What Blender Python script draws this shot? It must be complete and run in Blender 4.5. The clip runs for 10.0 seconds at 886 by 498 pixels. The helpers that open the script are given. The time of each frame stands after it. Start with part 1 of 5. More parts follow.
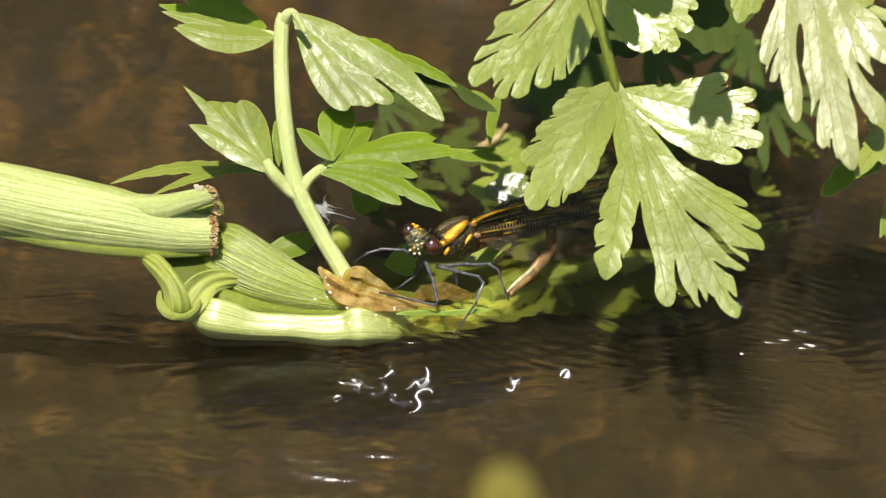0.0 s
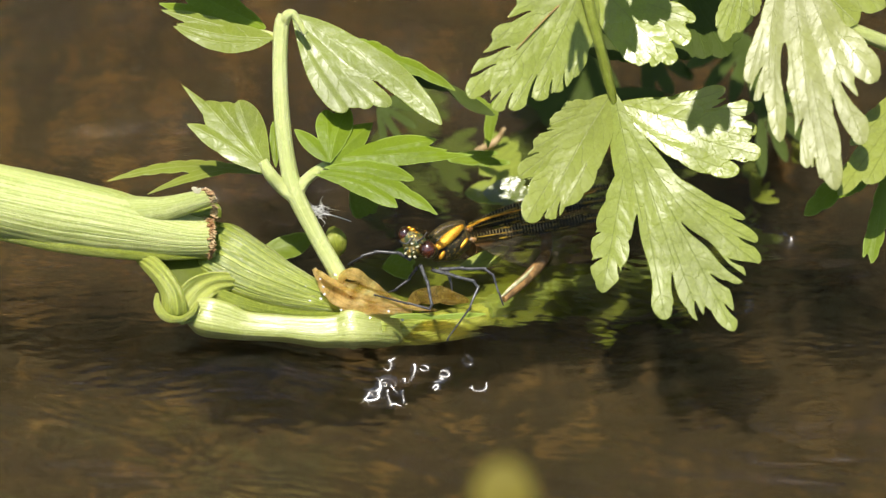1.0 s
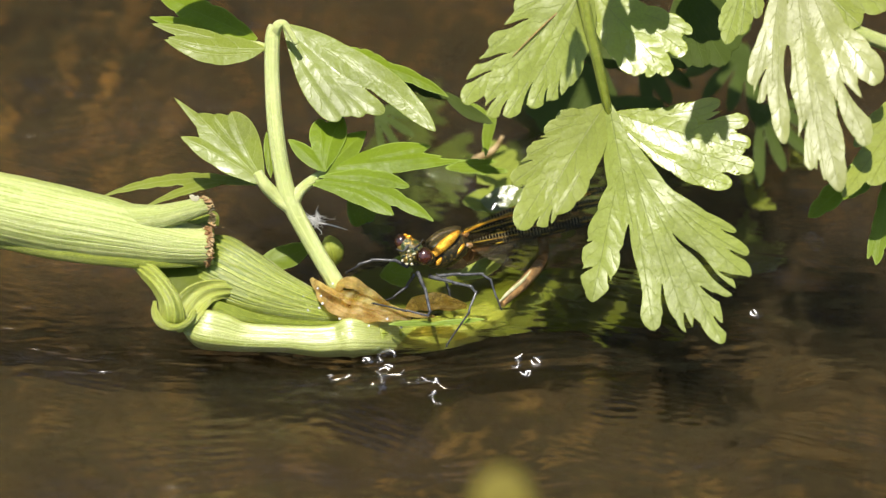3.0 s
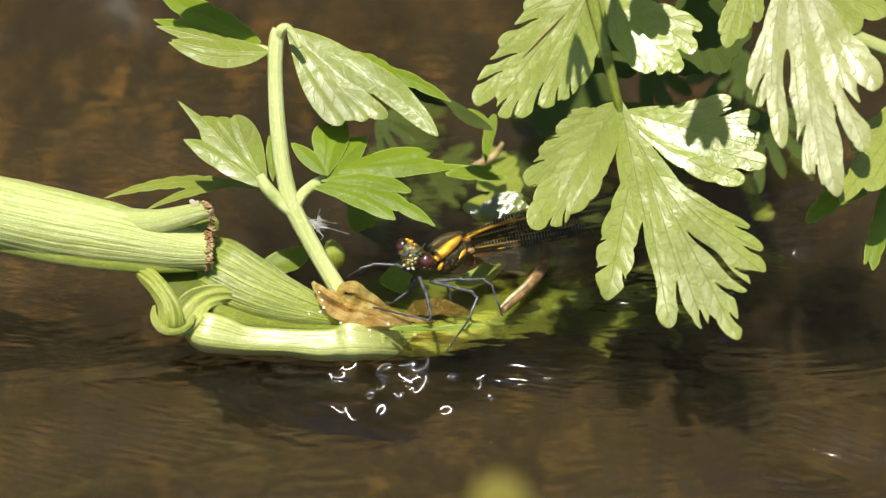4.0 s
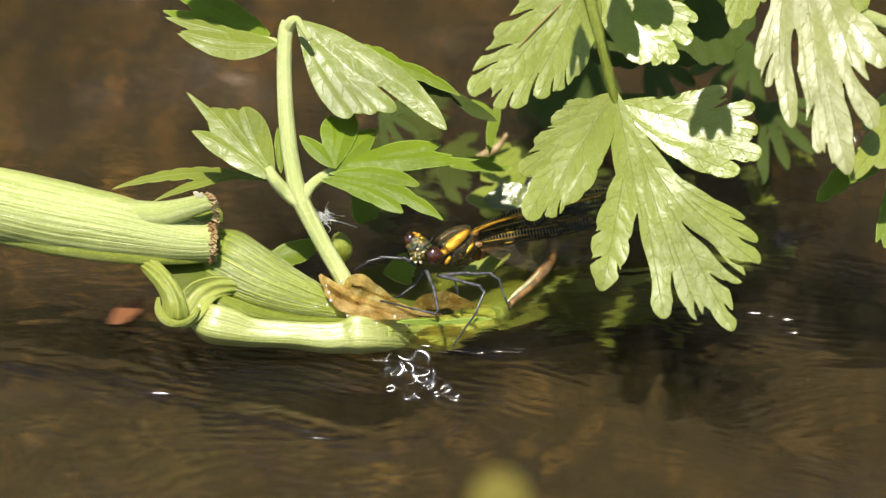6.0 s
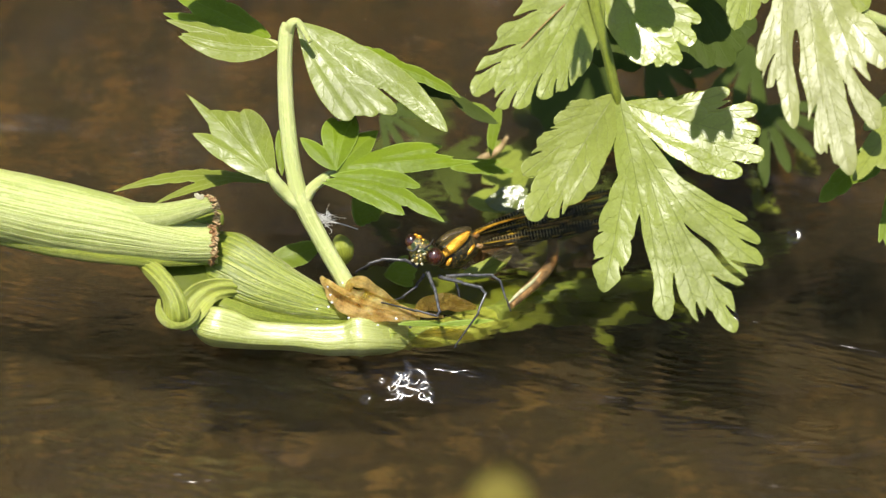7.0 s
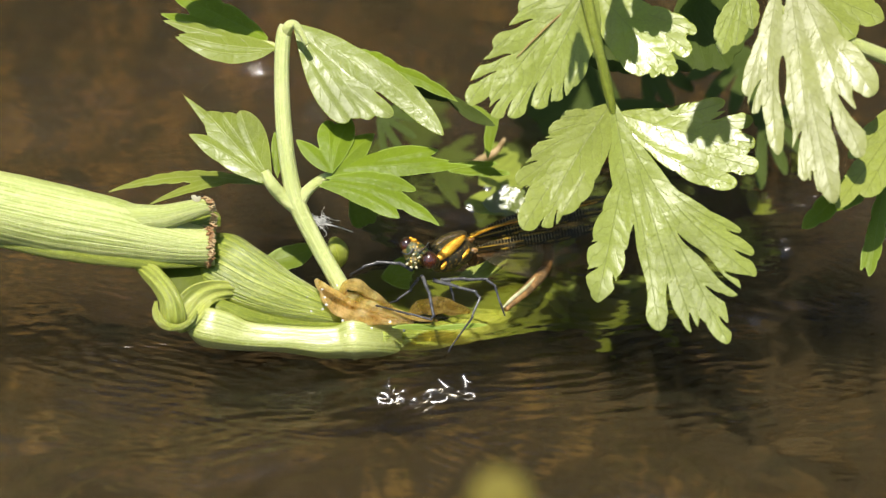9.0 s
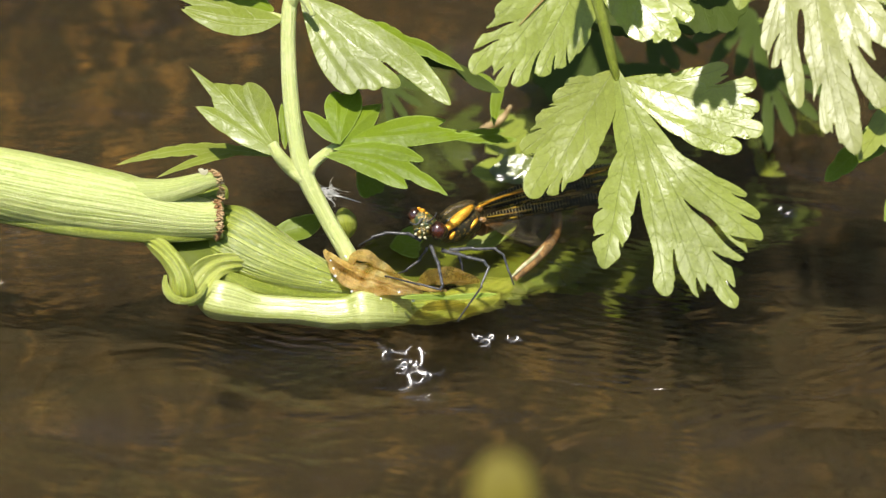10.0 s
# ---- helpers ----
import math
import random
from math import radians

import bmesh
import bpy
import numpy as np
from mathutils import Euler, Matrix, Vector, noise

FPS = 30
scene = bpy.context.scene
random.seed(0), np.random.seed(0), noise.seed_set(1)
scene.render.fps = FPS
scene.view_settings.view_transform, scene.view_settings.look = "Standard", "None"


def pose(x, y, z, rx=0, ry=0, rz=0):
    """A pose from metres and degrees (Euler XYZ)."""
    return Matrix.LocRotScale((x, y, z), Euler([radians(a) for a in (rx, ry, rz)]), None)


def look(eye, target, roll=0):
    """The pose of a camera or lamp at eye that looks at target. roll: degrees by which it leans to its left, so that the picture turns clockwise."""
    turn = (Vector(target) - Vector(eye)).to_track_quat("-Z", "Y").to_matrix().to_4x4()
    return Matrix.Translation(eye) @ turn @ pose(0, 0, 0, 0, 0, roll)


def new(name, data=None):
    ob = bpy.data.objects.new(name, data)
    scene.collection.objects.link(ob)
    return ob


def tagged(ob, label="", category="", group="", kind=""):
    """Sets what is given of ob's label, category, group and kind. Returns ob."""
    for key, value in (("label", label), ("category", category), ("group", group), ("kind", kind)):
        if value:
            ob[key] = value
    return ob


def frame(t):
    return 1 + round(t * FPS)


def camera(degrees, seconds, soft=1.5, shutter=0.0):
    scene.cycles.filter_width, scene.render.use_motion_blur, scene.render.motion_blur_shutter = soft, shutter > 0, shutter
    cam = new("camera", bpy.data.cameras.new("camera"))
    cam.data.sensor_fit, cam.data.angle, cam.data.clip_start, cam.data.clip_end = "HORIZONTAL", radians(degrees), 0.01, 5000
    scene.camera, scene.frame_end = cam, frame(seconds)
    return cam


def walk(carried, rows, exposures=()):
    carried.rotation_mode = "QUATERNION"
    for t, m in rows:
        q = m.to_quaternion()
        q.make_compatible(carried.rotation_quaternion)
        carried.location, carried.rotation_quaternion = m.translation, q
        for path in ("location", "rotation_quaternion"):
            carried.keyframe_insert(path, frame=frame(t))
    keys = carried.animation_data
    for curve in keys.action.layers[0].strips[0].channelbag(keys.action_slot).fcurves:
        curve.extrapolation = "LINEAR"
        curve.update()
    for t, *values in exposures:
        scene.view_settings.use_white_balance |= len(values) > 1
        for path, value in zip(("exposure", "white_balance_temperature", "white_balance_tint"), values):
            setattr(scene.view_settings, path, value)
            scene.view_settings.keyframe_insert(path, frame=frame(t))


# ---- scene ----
# The camera stands at the waterside with a long lens and shakes a little.
REACH = 0.442           # from the lens to the plane of the insect
PITCH = 35.0            # the lens looks down on the stream
GRID = 0.140 / 1568     # one picture step on that plane; places are set to fit the camera's view
MID = Vector((0.0, 0.0, 0.0131))
RIGHT = Vector((1, 0, 0))
AHEAD = Vector((0, math.cos(radians(PITCH)), -math.sin(radians(PITCH))))
RISE = Vector((0, math.sin(radians(PITCH)), math.cos(radians(PITCH))))
EYE = MID - AHEAD * REACH
STAND = Matrix.Translation(EYE) @ pose(0, 0, 0, 90 - PITCH, 0, 0)

cam = camera(18.0, 10.0, soft=1.35, shutter=0.4)
cam.data.dof.use_dof = True
cam.data.dof.focus_distance = REACH
cam.data.dof.aperture_fstop = 17.0

# seconds, pan, tilt, lean in degrees
SHAKE = [
    (0, 0.019, -0.181, -0.302), (0.5, -0.032, -0.122, -0.097), (1, -0.03, -0.107, -0.072), (1.5, -0.025, -0.113, -0.015),
    (2, -0.062, -0.027, -0.04), (3.5, -0.081, 0.113, 0.161), (4, -0.086, 0.185, 0.313), (4.5, -0.001, -0, -0),
    (5, -0.011, 0.023, 0.251), (5.5, -0.004, 0.005, 0.193), (7, 0.014, 0.057, 0.313), (7.5, -0.069, 0.302, 0.587),
    (8, -0.054, 0.164, 0.269), (8.5, -0.085, 0.207, 0.514), (9, -0.048, 0.099, 0.354), (9.5, 0.067, -0.349, -0.401),
    (10, 0.121, -0.552, -0.814)]
walk(cam, [(t, STAND @ pose(0, 0, 0, tilt, pan, lean)) for t, pan, tilt, lean in SHAKE])

# ---- light ----
SUN_UP, SUN_TURN = 72.0, -158.0     # degrees over the horizon; behind the lens, a little to one side
world = bpy.data.worlds.new("sky")
scene.world = world
world.use_nodes = True
wn = world.node_tree.nodes
sky = wn.new("ShaderNodeTexSky")
sky.sky_type, sky.sun_disc = "NISHITA", False
sky.sun_elevation, sky.sun_rotation = radians(SUN_UP), radians(SUN_TURN)
wn["Background"].inputs["Strength"].default_value = 0.13
world.node_tree.links.new(sky.outputs[0], wn["Background"].inputs["Color"])
sun_way = Vector((math.sin(radians(SUN_TURN)) * math.cos(radians(SUN_UP)),
                  math.cos(radians(SUN_TURN)) * math.cos(radians(SUN_UP)), math.sin(radians(SUN_UP))))
sun = new("sun", bpy.data.lights.new("sun", "SUN"))
sun.data.energy, sun.data.angle, sun.data.color = 4.8, radians(1.0), (1.0, 0.935, 0.85)
sun.matrix_world = look(sun_way * 5, (0, 0, 0))
scene.view_settings.exposure = 0.55


# ---- camera-view placing and mesh tools ----
def S(x, y, d=0.0):
    """Place fitted to the camera's view: steps right and down from the picture plane's corner, and d millimetres behind
    the insect's plane.
    """
    k = (REACH + d * 0.001) / REACH
    return MID + RIGHT * ((x - 784) * GRID * k) + RISE * ((441 - y) * GRID * k) + AHEAD * (d * 0.001)


def at_height(y, z):
    """How many millimetres behind that plane the line through grid row y reaches the height z (metres)."""
    u = (441 - y) * GRID * math.cos(radians(PITCH))
    return 1000 * (MID.z + u - z) / (math.sin(radians(PITCH)) - u / REACH)


def S_many(x, y, d):
    k = (REACH + d * 0.001) / REACH
    a, b = (x - 784) * GRID * k, (441 - y) * GRID * k
    return (np.array(MID)[None] + a[:, None] * np.array(RIGHT)[None] + b[:, None] * np.array(RISE)[None]
            + (d * 0.001)[:, None] * np.array(AHEAD)[None])


def thing(name, base, label, category, group="", kind=""):
    ob = new(name)
    ob.empty_display_size = 0.005
    ob.location = base
    return tagged(ob, label, category, group, kind)


def origin_of(ob):
    p = ob.location.copy()
    while ob.parent:
        ob = ob.parent
        p = p + ob.location
    return p


def part(name, shape, material, parent=None, label=""):
    """One mesh object from (verts, faces, attribute or None), in world places, under a thing or a part."""
    verts, faces, blade = shape
    base = origin_of(parent) if parent else Vector()
    me = bpy.data.meshes.new(name)
    me.from_pydata((np.asarray(verts, float) - np.array(base)[None]).tolist(), [], faces)
    me.polygons.foreach_set("use_smooth", [len(f) < 5 for f in faces])
    if blade is not None:
        att = me.attributes.new("blade", "FLOAT_VECTOR", "POINT")
        att.data.foreach_set("vector", np.asarray(blade, float).ravel())
    me.materials.append(material)
    me.update()
    ob = new(name, me)
    if parent:
        ob.parent = parent
    return tagged(ob, label)


def blade(lobes, depth, cell=4.0, thick=0.25, fold=0.15, wave=0.6, seed=0, holes=(), slim=1.0, sharp=1.55, tooth=0.0, cuts=()):
    """A leaf blade out of lobes. A lobe: root x, y, tip x, y, half width, teeth, tooth depth, where it is widest, bow.
    depth: millimetres at the first root, slopes to the right and downwards, and bends of both.
    cuts: narrow clefts, each from a mouth x, y to an end x, y, with the half width at its mouth."""
    lobes = [tuple(l) + (0.5, 0.0)[len(l) - 7:] if len(l) < 9 else l for l in lobes]
    xs = [v for l in lobes for v in (l[0], l[2])]
    ys = [v for l in lobes for v in (l[1], l[3])]
    pad = max(l[4] for l in lobes) + 12
    gx = np.arange(min(xs) - pad, max(xs) + pad, cell)
    gy = np.arange(min(ys) - pad, max(ys) + pad, cell)
    X, Y = np.meshgrid(gx, gy)
    F, second = np.full(X.shape, -1e3), np.full(X.shape, -1e3)
    along, across = np.zeros(X.shape), np.zeros(X.shape)
    for k, (x0, y0, x1, y1, w, n, td, p, bow) in enumerate(lobes):
        w = w * slim
        if tooth and td:
            n, td = n + 2, max(td, tooth)
        L = math.hypot(x1 - x0, y1 - y0)
        ux, uy = (x1 - x0) / L, (y1 - y0) / L
        s = ((X - x0) * ux + (Y - y0) * uy) / L
        c = (X - x0) * -uy + (Y - y0) * ux
        c = c - bow * L * 4 * s * (1 - s)
        sc = np.clip(s, 1e-4, 1 - 1e-4)
        kk = sharp
        env = (sc ** (p * kk)) * ((1 - sc) ** ((1 - p) * kk)) / ((p ** (p * kk)) * ((1 - p) ** ((1 - p) * kk)))
        ph = n * (s - 0.45 * np.abs(c) / L) + 0.13 * k + np.where(c > 0, 0.22, 0.0)
        notch = 1 - td * (1 - np.abs(np.sin(math.pi * ph)) ** 0.6) * np.clip((s - 0.12) * 6, 0, 1)
        f = w * env * notch - np.abs(c)
        f = np.where((s < 0) | (s > 1), -np.maximum(-s, s - 1) * L - np.abs(c), f)
        own = f > F
        along, across = np.where(own, s * L, along), np.where(own, c, across)
        second = np.maximum(second, np.minimum(F, f))
        F = np.maximum(F, f)
    seam = np.where(F - second < 2.2, 1000.0, 0.0)
    for hx, hy, hr, hh in holes:
        F = np.minimum(F, (np.hypot((X - hx) / hr, (Y - hy) / hh) - 1) * min(hr, hh))
    for mx, my, ex, ey, half in cuts:
        L = math.hypot(ex - mx, ey - my)
        ux, uy = (ex - mx) / L, (ey - my) / L
        s = ((X - mx) * ux + (Y - my) * uy) / L
        c = np.abs((X - mx) * -uy + (Y - my) * ux + 0.05 * L * np.sin(3.1 * s))
        F = np.where(s < 1, np.minimum(F, c - half * np.clip(1 - s, 0, 1.6) ** 0.7), np.minimum(F, np.hypot(c, (s - 1) * L)))
    d0, ax, ay, bx, by = depth
    xr, yr = (X - lobes[0][0]) * GRID * 1000, (Y - lobes[0][1]) * GRID * 1000
    D = d0 + ax * xr + ay * yr + bx * xr * xr + by * yr * yr - fold * np.clip(F, 0, 60) * GRID * 1000
    D = D + wave * (np.sin(X / 41.0 + seed * 1.7 + np.sin(Y / 53.0)) * np.cos(Y / 47.0 + seed + 0.8 * np.sin(X / 61.0)))
    rows, cols = X.shape
    index, px, py, pd, pb, faces = {}, [], [], [], [], []

    def corner(i, j):
        key = i * cols + j
        if key not in index:
            index[key] = len(px)
            px.append(X[i, j]), py.append(Y[i, j]), pd.append(D[i, j]), pb.append((along[i, j], across[i, j], F[i, j] + seam[i, j]))
        return index[key]

    def cut(a, b):
        ka, kb = a[0] * cols + a[1], b[0] * cols + b[1]
        key = (min(ka, kb), max(ka, kb))
        if key not in index:
            fa, fb = F[a], F[b]
            t = fa / (fa - fb)
            index[key] = len(px)
            px.append(X[a] + t * (X[b] - X[a])), py.append(Y[a] + t * (Y[b] - Y[a])), pd.append(D[a] + t * (D[b] - D[a]))
            pb.append((along[a] if fa > 0 else along[b], across[a] if fa > 0 else across[b], 0.0))
        return index[key]

    live = np.argwhere((F[:-1, :-1] > 0) | (F[1:, :-1] > 0) | (F[:-1, 1:] > 0) | (F[1:, 1:] > 0))
    for i, j in live:
        i, j = int(i), int(j)
        for tri in (((i, j), (i + 1, j), (i, j + 1)), ((i + 1, j), (i + 1, j + 1), (i, j + 1))):
            ins = [F[v] > 0 for v in tri]
            m = sum(ins)
            if m == 3:
                faces.append(tuple(corner(*v) for v in tri))
            elif m == 2:
                q = ins.index(False)
                a, b, c = tri[(q + 1) % 3], tri[(q + 2) % 3], tri[q]
                faces.append((corner(*a), corner(*b), cut(b, c), cut(a, c)))
            elif m == 1:
                q = ins.index(True)
                a, b, c = tri[q], tri[(q + 1) % 3], tri[(q + 2) % 3]
                faces.append((corner(*a), cut(a, b), cut(a, c)))
    n = len(px)
    px, py, pd, pb = np.array(px), np.array(py), np.array(pd), np.array(pb)
    verts = np.concatenate([S_many(px, py, pd), S_many(px, py, pd + thick)])
    count = {}
    for f in faces:
        for a, b in zip(f, f[1:] + f[:1]):
            count[(a, b)] = 1
    rim = [(b, a, a + n, b + n) for a, b in count if (b, a) not in count]
    back = [tuple(v + n for v in reversed(f)) for f in faces]
    scale = np.array([GRID * 1000, GRID * 1000, GRID * 1000])
    return verts, faces + back + rim, np.concatenate([pb, pb]) * scale


def smooth_path(points, step):
    """Catmull-Rom through the rows of points, about step apart in the first two columns."""
    P = [np.array(p, float) for p in points]
    P = [2 * P[0] - P[1]] + P + [2 * P[-1] - P[-2]]
    out = []
    for a, b, c, d in zip(P, P[1:], P[2:], P[3:]):
        n = max(2, int(np.hypot(*(c - b)[:2]) / step) + 1)
        for i in range(n):
            t = i / n
            out.append(0.5 * (2 * b + (c - a) * t + (2 * a - 5 * b + 4 * c - d) * t * t + (3 * b - a - 3 * c + d) * t ** 3))
    out.append(P[-2])
    return np.array(out)


def tube(points, ribs=0, rib=0.0, seg=24, step=8.0, flat=1.0, wobble=0.0, seed=0, close=True, wall=0.0, face=0.0):
    """A stalk through rows of grid x, y, depth in mm, radius in grid steps. flat: depth over height.
    wall: thickness in mm of a hollow, open far end. face: how far its sides are flattened, one turned between sun and
    camera for a highlight in view."""
    Q = smooth_path(points, step)
    C = np.array([S(*q[:3]) for q in Q])
    R = Q[:, 3] * GRID
    T = np.gradient(C, axis=0)
    T /= np.linalg.norm(T, axis=1)[:, None]
    B = np.array(AHEAD)[None] - (T @ np.array(AHEAD))[:, None] * T
    B /= np.linalg.norm(B, axis=1)[:, None] + 1e-12
    N = np.cross(B, T)
    th = np.linspace(0, 2 * math.pi, seg, endpoint=False)
    length = np.concatenate([[0], np.cumsum(np.linalg.norm(np.diff(C, axis=0), axis=1))])
    verts, att, faces = [], [], []

    def ring(i, shrink=0.0):
        r = (R[i] - shrink) * (1 + rib * np.abs(np.cos(ribs * th / 2)) - rib * 0.5 if ribs else 1)
        if face:
            box = (np.abs(np.cos(th + 0.33)) ** 3.6 + np.abs(np.sin(th + 0.33)) ** 3.6) ** (-1 / 3.6)
            r = r * (1 + face * (box / 1.05 - 1))
        r = r * (1 + wobble * np.sin(3 * th + i * 0.31 + seed) * math.sin(i * 0.17 + seed))
        for a, rr in zip(th, np.broadcast_to(r, th.shape)):
            verts.append(C[i] + N[i] * math.cos(a) * rr + B[i] * math.sin(a) * rr * flat)
            att.append((length[i] * 1000, a * 2.0, R[i] * 1000))

    order = [(i, 0.0) for i in range(len(C))]
    if wall:
        order += [(len(C) - 1 - k, wall * 0.001) for k in range(min(6, len(C) - 1))]
    for i, sh in order:
        ring(i, sh)
    for k in range(len(order) - 1):
        for a in range(seg):
            b = (a + 1) % seg
            faces.append((k * seg + a, k * seg + b, (k + 1) * seg + b, (k + 1) * seg + a))
    if close:
        faces.append(tuple(reversed(range(seg))))
        m = (len(order) - 1) * seg
        faces.append(tuple(range(m, m + seg)))
    return verts, faces, att


def ribbon(points, ridge=0.12, folds=4, thick=0.35, across=28, step=3.0, seed=0):
    """A strip of plant skin through rows of grid x, y, depth in mm, half width in grid steps, bulge in mm to the lens (below nought: hollow)."""
    Q = smooth_path(points, step)
    way = np.gradient(Q[:, :2], axis=0)
    way /= np.linalg.norm(way, axis=1)[:, None]
    side = np.stack([-way[:, 1], way[:, 0]], 1)
    v = np.linspace(-1, 1, across)
    n = len(Q)
    X = Q[:, 0:1] + side[:, 0:1] * Q[:, 3:4] * v
    Y = Q[:, 1:2] + side[:, 1:2] * Q[:, 3:4] * v
    along = np.concatenate([[0], np.cumsum(np.hypot(*np.diff(Q[:, :2], axis=0).T))]) * GRID * 1000
    D = Q[:, 2:3] - Q[:, 4:5] * (1 - v ** 2) - ridge * np.sin(v * folds * math.pi + seed + 0.25 * along[:, None]) * (1 - v ** 4)
    front = S_many(X.ravel(), Y.ravel(), D.ravel())
    back = S_many(X.ravel(), Y.ravel(), D.ravel() + thick)
    cell = [(i * across + j, i * across + j + 1, (i + 1) * across + j + 1, (i + 1) * across + j) for i in range(n - 1) for j in range(across - 1)]
    k = n * across
    loop = [*range(across), *(i * across + across - 1 for i in range(1, n)), *((n - 1) * across + j for j in range(across - 2, -1, -1)), *(i * across for i in range(n - 2, 0, -1))]
    rim = [(b, a, a + k, b + k) for a, b in zip(loop, loop[1:] + loop[:1])]
    att = np.stack([np.repeat(along, across), np.tile(v * 3, n), np.repeat(Q[:, 3] * GRID * 1000, across)], 1)
    return np.concatenate([front, back]), cell + [tuple(q + k for q in reversed(f)) for f in cell] + rim, np.concatenate([att, att])


def lump(center, axes, turn=Matrix.Identity(3), detail=3, rough=0.0, seed=0):
    """A rounded body: half axes in mm, turned, about a world place."""
    bm = bmesh.new()
    bmesh.ops.create_icosphere(bm, subdivisions=detail, radius=1.0)
    bm.verts.ensure_lookup_table()
    verts = []
    for v in bm.verts:
        p = v.co.copy()
        if rough:
            p *= 1 + rough * noise.noise(p * 2.3 + Vector((seed, seed * 2, 0)))
        verts.append(Vector(center) + turn @ Vector([a * 0.001 * q for a, q in zip(axes, p)]))
    faces = [tuple(v.index for v in f.verts) for f in bm.faces]
    att = [tuple(v.co * 3) for v in bm.verts]
    bm.free()
    return [tuple(v) for v in verts], faces, att


# picture-square axes: right, up, towards the lens
VIEW = Matrix((RIGHT, RISE, -AHEAD)).transposed()


# ---- materials ----
def material(name):
    m = bpy.data.materials.new(name)
    m.use_nodes = True
    nt = m.node_tree
    return m, nt, nt.nodes["Principled BSDF"]


def node(nt, kind, **kw):
    n = nt.nodes.new(kind)
    for k, v in kw.items():
        if k in ("operation", "blend_type", "data_type", "attribute_name", "noise_dimensions", "wave_type", "feature",
                 "bands_direction", "interpolation_type"):
            if k == "operation":
                n.operation = v
            elif k == "blend_type":
                n.blend_type = v
            elif k == "data_type":
                n.data_type = v
            elif k == "attribute_name":
                n.attribute_name = v
            elif k == "feature":
                n.feature = v
            elif k == "interpolation_type":
                n.interpolation_type = v
        else:
            n.inputs[int(k[1:]) if k[0] == "i" and k[1:].isdigit() else k.replace("_", " ")].default_value = v
    return n


def link(nt, a, b):
    nt.links.new(a, b)


def math_node(nt, op, a, b=None):
    n = node(nt, "ShaderNodeMath", operation=op)
    for i, v in enumerate((a, b)):
        if v is None:
            continue
        if isinstance(v, (int, float)):
            n.inputs[i].default_value = v
        else:
            link(nt, v, n.inputs[i])
    return n.outputs[0]


def mixed(nt, fac, a, b, blend="MIX"):
    n = node(nt, "ShaderNodeMix", data_type="RGBA", blend_type=blend)
    for sock, v in ((n.inputs[0], fac), (n.inputs[6], a), (n.inputs[7], b)):
        if isinstance(v, (int, float)):
            sock.default_value = v
        elif isinstance(v, tuple):
            sock.default_value = (*v, 1)
        else:
            link(nt, v, sock)
    return n.outputs[2]


def ramp(nt, value, low, high, to_low=0.0, to_high=1.0):
    n = node(nt, "ShaderNodeMapRange", interpolation_type="SMOOTHSTEP")
    link(nt, value, n.inputs[0])
    for i, v in enumerate((low, high, to_low, to_high)):
        n.inputs[i + 1].default_value = v
    return n.outputs[0]


def noise_of(nt, coord, scale, detail=4.0, rough=0.55, warp=0.0):
    n = node(nt, "ShaderNodeTexNoise", Scale=scale, Detail=detail, Roughness=rough, Distortion=warp)
    link(nt, coord, n.inputs["Vector"])
    return n.outputs[0]


def node_colour(nt, coord, scale):
    """Noise as a vector about nought."""
    n = node(nt, "ShaderNodeTexNoise", Scale=scale, Detail=3.0)
    link(nt, coord, n.inputs["Vector"])
    mid = node(nt, "ShaderNodeVectorMath", operation="SUBTRACT")
    link(nt, n.outputs[1], mid.inputs[0])
    mid.inputs[1].default_value = (0.5, 0.5, 0.5)
    return mid.outputs[0]


def stretched(nt, coord, x, y, z):
    n = node(nt, "ShaderNodeVectorMath", operation="MULTIPLY")
    link(nt, coord, n.inputs[0])
    n.inputs[1].default_value = (x, y, z)
    return n.outputs[0]


def bump(nt, height, strength, distance, bsdf):
    n = node(nt, "ShaderNodeBump", Strength=strength, Distance=distance)
    link(nt, height, n.inputs["Height"])
    link(nt, n.outputs[0], bsdf.inputs["Normal"])
    return n


